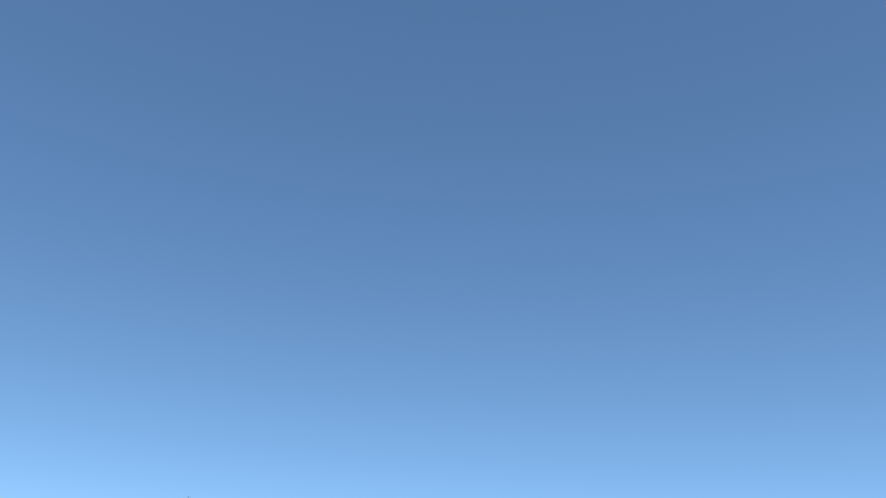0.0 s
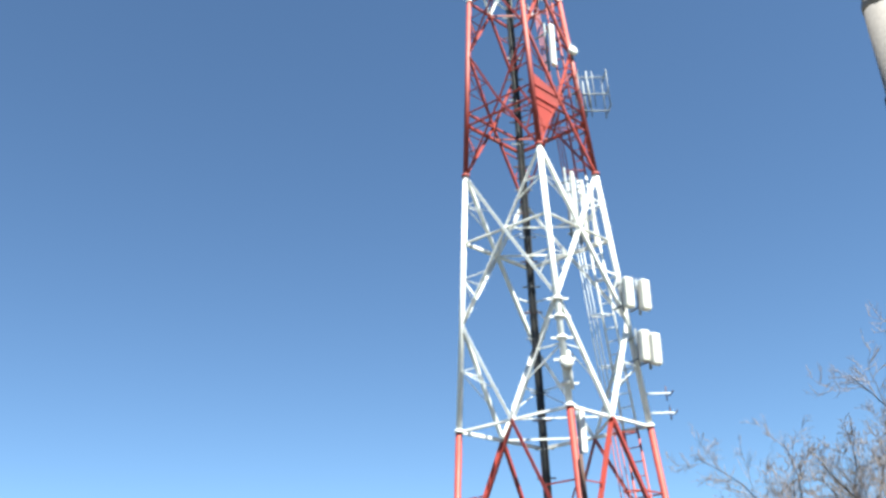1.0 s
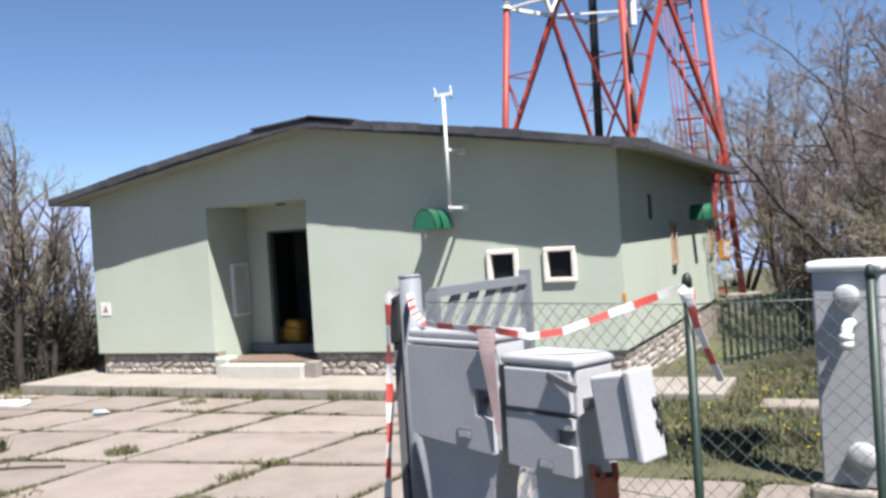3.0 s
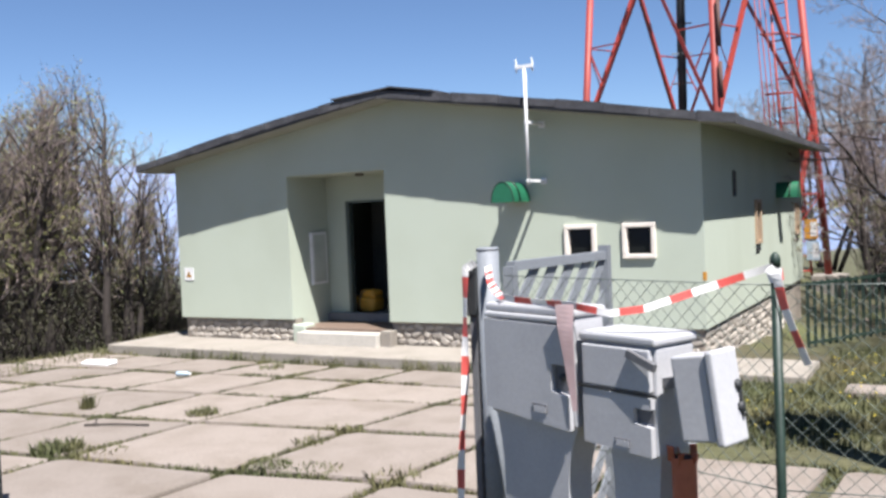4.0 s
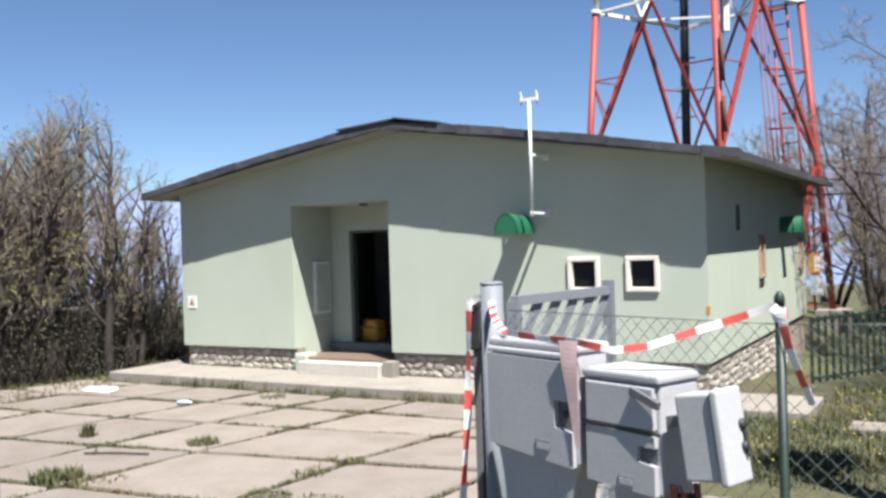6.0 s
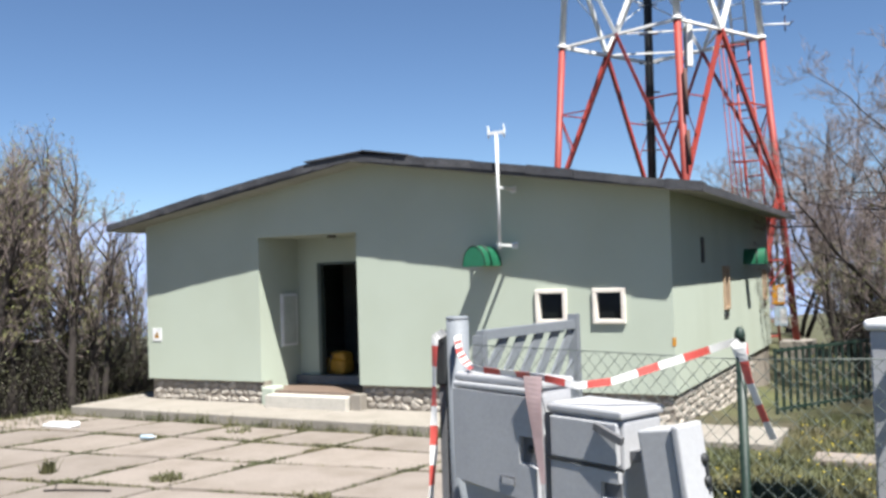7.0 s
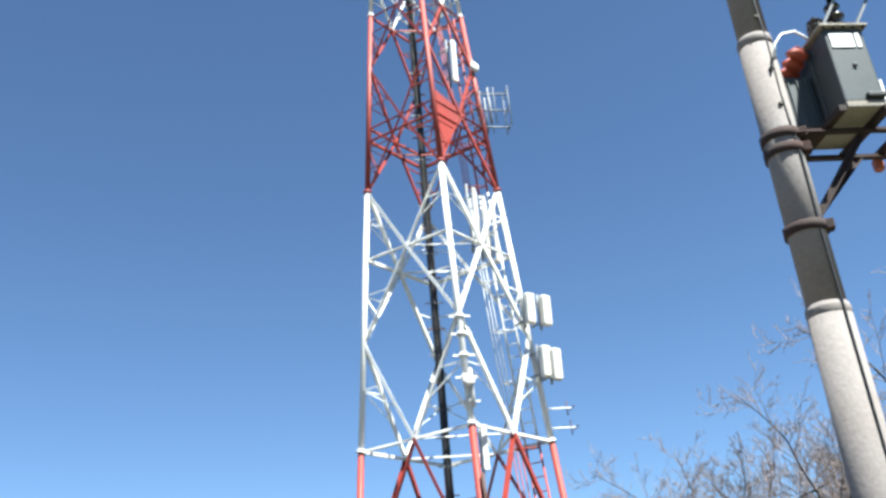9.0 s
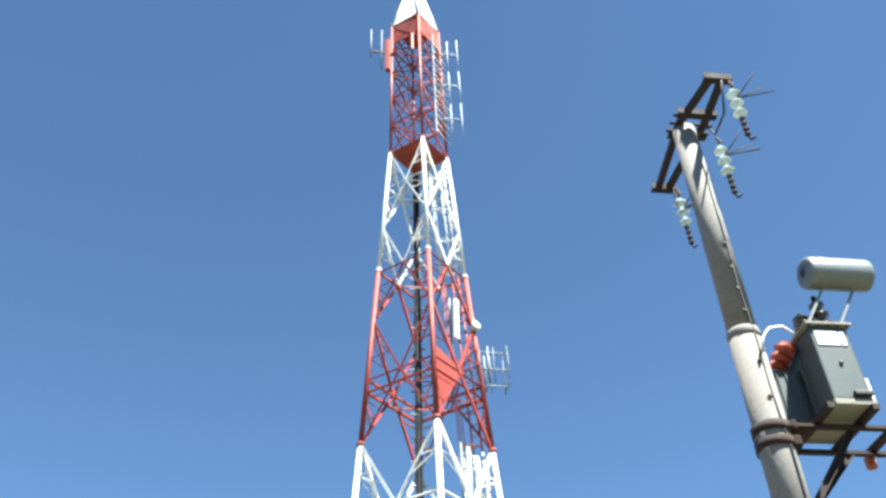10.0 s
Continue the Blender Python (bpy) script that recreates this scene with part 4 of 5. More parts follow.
# crossarm and insulators
VF, VL = Vector((0.156, 0.988, 0)), Vector((0.988, -0.156, 0))
PT = Vector((PX + 0.05, PY, 10.08))
near_end = PT + VL * 0.36 - VF * 0.60 + Vector((0, 0, -0.08))
far_end = PT - VL * 0.50 + VF * 0.88 + Vector((0, 0, 0.02))
cross = thing("crossarm", "rusted twin-angle steel crossarm on the pole top", "crossarm")
ax = (far_end - near_end).normalized()
sd = Vector((-ax.y, ax.x, 0))
for sg in (-1, 1):
    bow = PT + sd * (0.14 * sg)
    part("beam", Shape().angle(near_end + sd * (0.06 * sg), bow, 0.065), M["dark_rust"], cross)
    part("beam", Shape().angle(bow, far_end + sd * (0.06 * sg), 0.065), M["dark_rust"], cross)
for p in (near_end, far_end, PT - ax * 0.16, PT + ax * 0.16):
    w = 0.15 if p in (near_end, far_end) else 0.22
    part("tie", Shape().angle(p - sd * w, p + sd * w, 0.08), M["dark_rust"], cross)
for k in (-0.12, 0.0, 0.12):
    part("bolt", Shape().tube([PT + ax * k - sd * 0.24, PT + ax * k + sd * 0.24], 0.018, 6), M["dark_rust"], cross)


def insulator(p):
    h = thing("insulator", "pale green glass disc insulator string with rusted fittings", "insulator", "insulators", at=Matrix.Translation(p))
    part("shackle", Shape().tube([(0, 0, 0), (0.03, 0.01, -0.05), (0, 0, -0.10)], 0.018, 6), M["rust"], h)
    for k in range(3):
        z = -0.14 - 0.145 * k
        part("disc", Shape().lathe((0, 0, z), (0, 0, -1), [(0, 0.026), (0.03, 0.032), (0.045, 0.058), (0.065, 0.070), (0.075, 0.060), (0.07, 0.030), (0.145, 0.02)], 14), M["insulator"], h, "pale green glass disc")
    part("hook", Shape().tube([(0, 0, -0.56), (0.015, 0.0, -0.66), (-0.01, 0.015, -0.76), (0.02, 0.015, -0.86), (0.06, 0, -0.84)], 0.013, 6), M["dark_rust"], h)
    for d in ((0.40, 0.05, -0.22), (0.33, 0.14, -0.05), (0.36, -0.08, -0.36), (0.24, -0.12, -0.08)):
        part("arcing_horn", Shape().tube([(0.02, 0, -0.27), d], 0.007, 5), M["dark_rust"], h)
    for z in (-0.57, -0.64, -0.72, -0.79):
        part("nut", Shape().round_box((-0.026, -0.026, z - 0.018), (0.026, 0.026, z + 0.018), 0.008, segments=1), M["dark_rust"], h)
    return h


insulator(near_end + VL * 0.10 + up * -0.1)
insulator(PT + VL * 0.20 - VF * 0.05 + Vector((0, 0, -0.36)))
insulator(far_end + VL * 0.14 - VF * 0.05 + up * -0.14)
jump = thing("jumper_cable", "thin black jumper cable looping down from the crossarm", "cable")
part("wire", Shape().tube([near_end + VL * 0.05, near_end + VF * 0.12 + Vector((-0.03, 0, -0.4)), PT + VL * 0.2 - VF * 0.1 + Vector((0, 0, -0.35)), PT + VL * 0.15 + Vector((0, -0.02, -0.15))], 0.012, 6), M["black_cable"], jump)
part("wire", Shape().tube([far_end + VL * 0.1, far_end + Vector((0.1, -0.1, -0.5)), PT + VL * 0.0 + VF * 0.16 + Vector((0, 0, -0.9))], 0.012, 6), M["black_cable"], jump)

# ---- slabs of the yard ----
XL = [-13.3, -11.8, -10.3, -8.8, -7.3, -5.8, -4.45, -2.48, -0.9, 0.7, 2.3, 3.9, 5.6, 7.2]
YL = [-9.0, -7.24, -5.55, -3.9, -2.6, -1.42]


def joint(i, k):
    x0, y0 = XL[i], YL[k]
    y = y0 + 0.13 * (x0 + 4) * (1 if k < 4 else 0.4 if k == 4 else 0.0)
    y = max(y0 - 0.55, min(y, y0 + 0.45))
    return Vector((x0 + 0.09 * (y + 5), y, yard_fall(x0, y)))


yard = thing("pavement", "old concrete slab yard with grass in the joints", "paving", kind="structure")
rng = random.Random(21)
SLABS = []
for i in range(len(XL) - 1):
    for k in range(len(YL) - 1):
        if XL[i] > -1.0 and k >= 3 or XL[i] > 0.5 and k >= 2:
            continue
        c = [joint(i, k), joint(i + 1, k), joint(i + 1, k + 1), joint(i, k + 1)]
        mid_p = sum(c, Vector()) / 4
        if mid_p.x < -11.6 and mid_p.y > -4:
            continue
        g = [mid_p + (p - mid_p) * (1 - rng.uniform(0.05, 0.095)) for p in c]
        g = [p + Vector((rng.uniform(-0.03, 0.03), rng.uniform(-0.03, 0.03), rng.uniform(-0.014, 0.012))) for p in g]
        # ragged rim: extra points along each side
        rim = []
        for a, b in zip(g, g[1:] + g[:1]):
            for t in (0.0, 0.06, 0.35, 0.65, 0.94):
                q = a.lerp(b, t)
                inward = (mid_p - q).normalized()
                rim.append(q + inward * (rng.uniform(0, 0.028) if t not in (0.0,) else rng.uniform(0.03, 0.07)))
        n = len(rim)
        top = [p.copy() for p in rim]
        low = [p + (p - mid_p).normalized() * 0.008 + Vector((0, 0, -0.022)) for p in rim]
        bot = [p + Vector((0, 0, -0.12)) for p in low]
        sh = Shape().add(top + low + bot, [tuple(range(n))] + [(n + q, n + (q + 1) % n, (q + 1) % n, q) for q in range(n)] + [(2 * n + q, 2 * n + (q + 1) % n, n + (q + 1) % n, n + q) for q in range(n)])
        part("concrete_slab", sh, M["concrete"], yard)
        SLABS.append(c)
part("concrete_slab", Shape().round_box((2.0, -1.95, -0.08), (3.6, -1.5, 0.05), 0.02, segments=1), M["concrete"], yard)

# ---- gate, fence and cabinets ----
G0 = Vector((1.077, -9.05, 0))
gate_post = thing("gate_post", "round galvanised steel gate post", "post", "gate posts")
part("tube", Shape().tube([(G0.x, G0.y, 0.0), (G0.x, G0.y, 2.06)], 0.058, 20), M["galv"], gate_post)
part("cap", Shape().lathe((G0.x, G0.y, 2.06), (0, 0, 1), [(0, 0.06), (0.008, 0.06), (0.015, 0.05)], 20), M["galv"], gate_post)
for z in (0.7, 1.75):
    part("hinge", Shape().round_box((G0.x + 0.03, G0.y + 0.02, z - 0.06), (G0.x + 0.10, G0.y + 0.08, z + 0.06), 0.01), M["galv"], gate_post)
second = thing("gate_post", "round galvanised steel gate post", "post", "gate posts")
part("tube", Shape().tube([(-3.19, -9.0, 0.0), (-3.19, -9.0, 1.86)], 0.045, 16), M["galv"], second)
part("cap", Shape().lathe((-3.19, -9.0, 1.86), (0, 0, 1), [(0, 0.047), (0.008, 0.047), (0.015, 0.036)], 16), M["galv"], second)
gate = thing("metal_gate", "galvanised steel gate leaf with slanted slats standing open", "gate")
ga, gb = Vector((1.17, -8.98, 0)), Vector((1.335, -8.0, 0))
gd = (gb - ga).normalized()
Z0, Z1 = 0.3, 1.97
up = Vector((0, 0, 1))
for z in (Z0, Z1):
    part("rail", Shape().beam(ga + up * z, gb + up * z, 0.05, 0.05), M["galv"], gate)
for p in (ga, gb):
    part("stile", Shape().beam(p + up * (Z0 - 0.1), p + up * (Z1 + (0.06 if p is gb else 0)), 0.06, 0.06), M["galv"], gate)
for i in range(14):
    t0 = -1.2 + i * 0.185
    t1 = t0 + 1.45
    a, b = Vector((t0, Z0)), Vector((t1, Z1))
    L = (gb - ga).length
    k0 = max(0.0, (0.02 - t0) / (t1 - t0))
    k1 = min(1.0, (L - 0.02 - t0) / (t1 - t0))
    if k1 - k0 < 0.08:
        continue
    pa, pb = a.lerp(b, k0), a.lerp(b, k1)
    part("slat", Shape().beam(ga + gd * pa.x + up * pa.y, ga + gd * pb.x + up * pb.y, 0.012, 0.07, up=gd), M["galv"], gate)
stile = thing("gate_stop", "dark steel gate stop with a toothed edge", "gate stop")
part("bar", Shape().beam((0.995, -9.06, 0.0), (0.995, -9.06, 2.0), 0.035, 0.05), M["cabinet_dark"], stile)
part("lock", Shape().round_box((0.965, -9.10, 1.72), (1.03, -9.02, 1.98), 0.01), M["door_dark"], stile)
for k in range(24):
    part("tooth", Shape().box((1.012, -9.07, 0.1 + k * 0.065), (1.03, -9.05, 0.125 + k * 0.065)), M["cabinet_dark"], stile)

fence = thing("chain_link_fence", "green plastic-coated chain-link fence on green steel posts", "fence")
FP = [Vector((1.18, -9.08, 0)), Vector((2.59, -9.63, 0)), Vector((3.245, -9.52, 0)), Vector((4.4, -9.95, 0)), Vector((6.2, -10.6, 0))]
for i, p in enumerate(FP[1:]):
    part("post", Shape().tube([p + up * 0.0, p + up * 2.0], 0.0185, 12), M["green_steel"], fence)
    part("post_cap", Shape().lathe(p + up * 2.0, (0, 0, 1), [(0, 0.020), (0.03, 0.020), (0.045, 0.015), (0.055, 0.006)], 12), M["green_steel"], fence)
for a, b in zip(FP, FP[1:]):
    L = (b - a).length
    d = (b - a).normalized()
    nn = Vector((-d.y, d.x, 0))
    zt, zb = 1.93, 0.35
    H = zt - zb
    s = Shape()
    step = 0.072
    q = -H
    while q < L:
        for sg in (1, -1):
            x0, x1, z0, z1 = q, q + H, zb, zt
            if x0 < 0:
                z0, x0 = zb - q, 0.0
            if x1 > L:
                z1, x1 = zt - (q + H - L), L
            if z1 - z0 > 0.02:
                if sg < 0:
                    x0, x1 = L - x0, L - x1
                s.tube([a + d * x0 + up * z0 + nn * 0.002 * sg, a + d * x1 + up * z1 + nn * 0.002 * sg], 0.0016, 3, False)
        q += step
    m = part("mesh", s, M["mesh_wire"], fence, "green coated diamond wire mesh")
    m["kind"] = "stuff"
    for z in (zb, (zb + zt) / 2, zt):
        part("tension_wire", Shape().tube([a + up * z, b + up * z], 0.003, 4), M["mesh_wire"], fence)

UX, UN = Vector((0.916, -0.40, 0)).normalized(), Vector((0.40, 0.916, 0)).normalized()
ROW = Matrix(((UX.x, UN.x, 0, 1.285), (UX.y, UN.y, 0, -9.50), (0, 0, 1, 0), (0, 0, 0, 1)))


def prism(points, y0, y1, slot=0):
    """A flat outline in x and z, given depth along y."""
    n = len(points)
    vs = [(x, y0, z) for x, z in points] + [(x, y1, z) for x, z in points]
    return Shape().add(vs, [tuple(range(n)), tuple(range(2 * n - 1, n - 1, -1))] + [(n + i, n + (i + 1) % n, (i + 1) % n, i) for i in range(n)], slot)


def pedestal(x0, x1, f0, f1, zt, y0, y1):
    pts = [(x0, -0.05), (x1, -0.05)]
    for k in range(6):
        t = k / 5
        pts.append((x1 + (f1 - x1) * t * t, zt - 0.28 + 0.28 * t))
    for k in range(5, -1, -1):
        t = k / 5
        pts.append((x0 + (f0 - x0) * t * t, zt - 0.28 + 0.28 * t))
    return prism(pts, y0, y1)


c1 = thing("meter_cabinet", "pale grey polyester meter cabinet on a flared pedestal", "cabinet", "meter cabinets", at=ROW)
part("pedestal", pedestal(0.055, 0.47, 0.01, 0.54, 1.33, 0.03, 0.17), M["cabinet"], c1)
part("body", Shape().round_box((0.0, 0.012, 1.33), (0.555, 0.19, 1.80), 0.012), M["cabinet"], c1)
part("lid", Shape().round_box((-0.012, 0.0, 1.80), (0.567, 0.20, 1.84), 0.014), M["cabinet"], c1)
part("lid_rim", Shape().round_box((0.0, -0.018, 1.775), (0.53, 0.011, 1.80), 0.008), M["cabinet"], c1)
d = part("door", prism([(0.005, 1.36), (0.535, 1.325), (0.535, 1.47), (0.44, 1.485), (0.44, 1.60), (0.535, 1.60), (0.535, 1.765), (0.005, 1.77)], -0.022, 0.010), M["cabinet"], c1, "notched cabinet door")
part("lock_recess", Shape().box((0.445, 0.004, 1.488), (0.53, 0.009, 1.598)), M["cabinet_dark"], c1)
part("lock", Shape().lathe((0.49, 0.0, 1.545), (0, -1, 0), [(-0.006, 0.016), (0.008, 0.016), (0.01, 0.01)], 10), M["door_dark"], c1)
part("plate", Shape().round_box((0.32, -0.026, 1.385), (0.41, -0.0225, 1.42), 0.001, segments=1), M["cabinet_dark"], d)
part("plate_face", Shape().box((0.33, -0.028, 1.383), (0.405, -0.0265, 1.411)), M["cabinet"], d)
c2 = thing("meter_cabinet", "pale grey two-door meter cabinet on a pedestal", "cabinet", "meter cabinets", at=ROW)
part("pedestal", pedestal(0.70, 0.93, 0.68, 0.95, 1.30, 0.07, 0.24), M["cabinet"], c2)
part("body", Shape().round_box((0.585, 0.032, 1.28), (0.97, 0.26, 1.71), 0.012), M["cabinet"], c2)
part("lid", Shape().round_box((0.575, 0.01, 1.712), (0.98, 0.275, 1.75), 0.012), M["cabinet"], c2)
part("door", Shape().round_box((0.60, 0.004, 1.535), (0.955, 0.031, 1.70), 0.006), M["cabinet"], c2)
d = part("door", prism([(0.60, 1.295), (0.955, 1.285), (0.955, 1.40), (0.87, 1.41), (0.87, 1.47), (0.955, 1.47), (0.955, 1.515), (0.60, 1.52)], 0.004, 0.031), M["cabinet"], c2, "notched cabinet door")
part("lock_recess", Shape().box((0.872, 0.026, 1.412), (0.955, 0.0305, 1.468)), M["cabinet_dark"], c2)
part("plate", Shape().round_box((0.77, 0.0005, 1.31), (0.85, 0.0035, 1.34), 0.001, segments=1), M["cabinet_dark"], d)
part("plate_face", Shape().box((0.778, -0.0015, 1.309), (0.846, 0.0, 1.334)), M["cabinet"], d)
part("broken_latch", Shape().beam((0.86, -0.01, 1.685), (1.0, -0.015, 1.64), 0.02, 0.03), M["cabinet_dark"], c2)
part("strap", Shape().box((0.58, 0.0, 1.52), (0.99, 0.003, 1.533)), M["door_dark"], c2, "black strap round the cabinet")
tilted = ROW @ pose(1.10, 0.0, 1.365, 0, -8, 4)
c3 = thing("junction_box", "pale grey plastic junction box hanging crooked beside the cabinets", "box", at=tilted)
part("body", Shape().round_box((0.0, 0.008, 0.006), (0.150, 0.148, 0.325), 0.010, segments=3), M["cabinet"], c3)
part("lid", Shape().round_box((0.152, -0.004, -0.008), (0.190, 0.158, 0.337), 0.012, segments=3), M["cabinet"], c3)
for z in (0.20, 0.12):
    part("latch", Shape().lathe((0.188, 0.128, z), (1, 0.1, 0), [(-0.005, 0.020), (0.010, 0.020), (0.017, 0.014), (0.018, 0.004)], 10), M["door_dark"], c3, "black round latch")
part("latch_arm", Shape().beam((0.194, 0.132, 0.08), (0.194, 0.132, 0.19), 0.012, 0.012), M["door_dark"], c3)
part("arm", Shape().beam((-0.13, 0.10, 0.22), (0.01, 0.10, 0.22), 0.06, 0.04), M["cabinet_dark"], c3)
pipe = thing("conduit_stub", "broken orange plastic conduit pipe beside the cabinet", "pipe", at=ROW)
part("tube", Shape().tube([(1.035, 0.10, -0.05), (1.035, 0.10, 0.7), (1.03, 0.10, 1.29)], [0.045, 0.045, 0.048], 14, False), M["orange_pipe"], pipe)
part("inner", Shape().tube([(1.03, 0.10, 1.285), (1.03, 0.10, 1.0)], [0.042, 0.04], 14, False), M["cabinet_dark"], pipe)
for k in range(5):
    a = 2 * math.pi * k / 5
    part("shard", Shape().beam((1.03 + 0.046 * math.cos(a), 0.10 + 0.046 * math.sin(a), 1.27), (1.03 + 0.05 * math.cos(a + 0.2), 0.10 + 0.05 * math.sin(a + 0.2), 1.31 + 0.02 * (k % 2)), 0.03, 0.006), M["orange_pipe"], pipe)

TBX = Matrix(((0.96, 0.27, 0, 3.02), (-0.27, 0.96, 0, -9.16), (0, 0, 1, 0), (0, 0, 0, 1)))
tb = thing("service_pillar", "tall pale grey service pillar with a white lid", "cabinet", at=TBX)
part("body", Shape().round_box((0.0, 0.0, 1.12), (0.275, 0.18, 2.01), 0.010), M["cabinet"], tb)
part("lid", Shape().round_box((-0.02, -0.02, 2.01), (0.292, 0.20, 2.055), 0.018, segments=3), M["white_metal"], tb)
part("disc", Shape().lathe((0.145, 0.0, 1.91), (0, -1, 0), [(-0.005, 0.048), (0.040, 0.048), (0.048, 0.040), (0.049, 0.01)], 24), M["cabinet"], tb)
part("pipe_fitting", Shape().tube([(0.155, 0.004, 1.80), (0.155, -0.045, 1.80), (0.155, -0.075, 1.785), (0.155, -0.085, 1.755), (0.155, -0.085, 1.70)], [0.019, 0.021, 0.022, 0.022, 0.021], 12), M["white_metal"], tb, "white plastic pipe elbow")
for z, r in ((1.752, 0.029), (1.722, 0.027)):
    part("collar", Shape().lathe((0.155, -0.085, z), (0, 0, 1), [(-0.012, r - 0.004), (-0.008, r), (0.008, r), (0.012, r - 0.004)], 14), M["white_metal"], tb)
part("disc", Shape().lathe((0.17, 0.0, 1.25), (0, -1, 0), [(-0.005, 0.06), (0.03, 0.06), (0.04, 0.05), (0.041, 0.01)], 20), M["cabinet"], tb)
part("base", Shape().round_box((-0.05, -0.04, -0.05), (0.33, 0.23, 1.115), 0.02), M["kerb"], tb, "cast concrete base")


# ---- barrier tape ----
def tape(name, pts, width, label, group="barrier tapes", stripe=0.1, twist=0.0, lean=(0, 0, 1), mats=None, taper=1.0):
    """A ribbon of alternating red and white lengths along a polyline."""
    pts = [Vector(p) for p in pts]
    dense, lens = [], [0.0]
    for a, b in zip(pts, pts[1:]):
        n = max(2, int((b - a).length / 0.02))
        for k in range(n):
            dense.append(a.lerp(b, k / n))
    dense.append(pts[-1])
    for a, b in zip(dense, dense[1:]):
        lens.append(lens[-1] + (b - a).length)
    s = Shape()
    rows = []
    for i, p in enumerate(dense):
        d = (dense[min(i + 1, len(dense) - 1)] - dense[max(i - 1, 0)]).normalized()
        w = Vector(lean)
        w = (w - d * w.dot(d)).normalized()
        w = Matrix.Rotation(twist * math.sin(lens[i] * 5.0 + i * 0.01), 3, d) @ w
        o = d.cross(w) * 0.0006
        h = w * width / 2 * (1 - (1 - taper) * i / len(dense))
        rows.append([p - h + o, p + h + o, p + h - o, p - h - o])
    s.v = [tuple(p) for row in rows for p in row]
    for i in range(len(rows) - 1):
        a, b = 4 * i, 4 * i + 4
        s.f += [(a, b, b + 1, a + 1), (a + 2, b + 2, b + 3, a + 3), (a + 1, b + 1, b + 2, a + 2), (a + 3, b + 3, b, a)]
        s.m += [int(lens[i] / stripe) % 2] * 4
        s.smooth += [False] * 4
    return single(name, s, mats or [M["tape_white"], M["tape_red"]], label, "tape", group)


tape("barrier_tape", [(1.11, -9.12, 1.98), (1.20, -9.28, 1.915), (1.30, -9.42, 1.880), (1.39, -9.53, 1.862)], 0.034, "striped barrier tape end tied to the gate post", stripe=0.05, twist=0.2, lean=(0.9, 0.45, 0.25))
tape("barrier_tape", [(1.37, -9.51, 1.866), (1.46, -9.56, 1.858), (1.60, -9.62, 1.855), (1.78, -9.72, 1.855), (1.98, -9.78, 1.83), (2.12, -9.78, 1.85), (2.30, -9.74, 1.91), (2.575, -9.65, 2.0)], 0.030, "red and white striped barrier tape slung over the cabinets", twist=0.45)
tape("barrier_tape", [(1.04, -9.12, 2.0), (0.985, -9.13, 1.97), (0.975, -9.13, 1.80), (0.965, -9.14, 1.40), (0.93, -9.16, 0.95), (0.905, -9.17, 0.35)], 0.040, "red and white striped barrier tape hanging beside the gate post", twist=1.0, lean=(1, 0.4, 0))
tape("barrier_tape", [(2.57, -9.665, 2.0), (2.60, -9.67, 1.97), (2.62, -9.66, 1.86), (2.66, -9.65, 1.74), (2.70, -9.64, 1.63)], 0.036, "loose end of striped barrier tape on the fence post", stripe=0.08, twist=0.6, lean=(1, 0, 0))
tape("barrier_tape", [(2.567, -9.658, 1.96), (2.612, -9.658, 1.975), (2.615, -9.61, 1.97), (2.57, -9.605, 1.965)], 0.045, "striped barrier tape wound round the fence post", stripe=0.05)
tape("barrier_tape", [ROW @ Vector((0.545, -0.03, 1.86)), ROW @ Vector((0.55, -0.035, 1.76)), ROW @ Vector((0.565, -0.03, 1.6)), ROW @ Vector((0.585, -0.03, 1.42))], 0.085, "pale pink faded tape strip hanging over the cabinet edge", stripe=9.0, twist=0.25, taper=0.25, lean=(1, 0, 0), mats=[M["tape_pink"]])

# ---- green railing beside the building ----
rail = thing("railing", "dark green steel railing beside the building", "railing")
ra, rb = Vector((1.2, 1.2, 0)), Vector((3.4, 5.2, 0))
rd = (rb - ra).normalized()
L = (rb - ra).length
for z in (0.12, 1.0):
    part("rail", Shape().beam(ra + up * z, rb + up * z, 0.04, 0.04), M["green_steel"], rail)
k = 0.0
while k < L:
    part("bar", Shape().beam(ra + rd * k + up * 0.05, ra + rd * k + up * 1.04, 0.045, 0.02), M["green_steel"], rail)
    k += 0.17

# ---- small litter in the yard ----
single("litter", lumpy((-10.12, -2.68, -0.068), (-9.42, -2.44, 0.0), 0.03, 5.5, 0.05), M["white_metal"], "crumpled white sheet at the edge of the yard", "litter")
b = thing("plastic_bottle", "crushed clear-blue plastic bottle on the slabs", "bottle", at=pose(-7.2, -3.12, -0.004, 0, 90, 20))
part("body", Shape().lathe((0, 0, -0.12), (0, 0, 1), [(0, 0.03), (0.01, 0.04), (0.08, 0.035), (0.1, 0.04), (0.18, 0.038), (0.22, 0.015)], 10), M["blue_sign"], b)
part("cap", Shape().lathe((0, 0, 0.10), (0, 0, 1), [(0, 0.017), (0.02, 0.017)], 8), M["white_metal"], b)
tw = thing("fallen_twig", "dry forked twig lying on the slabs", "twig")
part("stick", Shape().tube([(-5.6, -6.25, 0.02), (-5.25, -6.1, 0.025), (-4.85, -5.98, 0.02)], 0.012, 5), M["bark"], tw)
part("stick", Shape().tube([(-5.5, -6.2, 0.02), (-5.62, -6.05, 0.05)], 0.008, 5), M["bark"], tw)


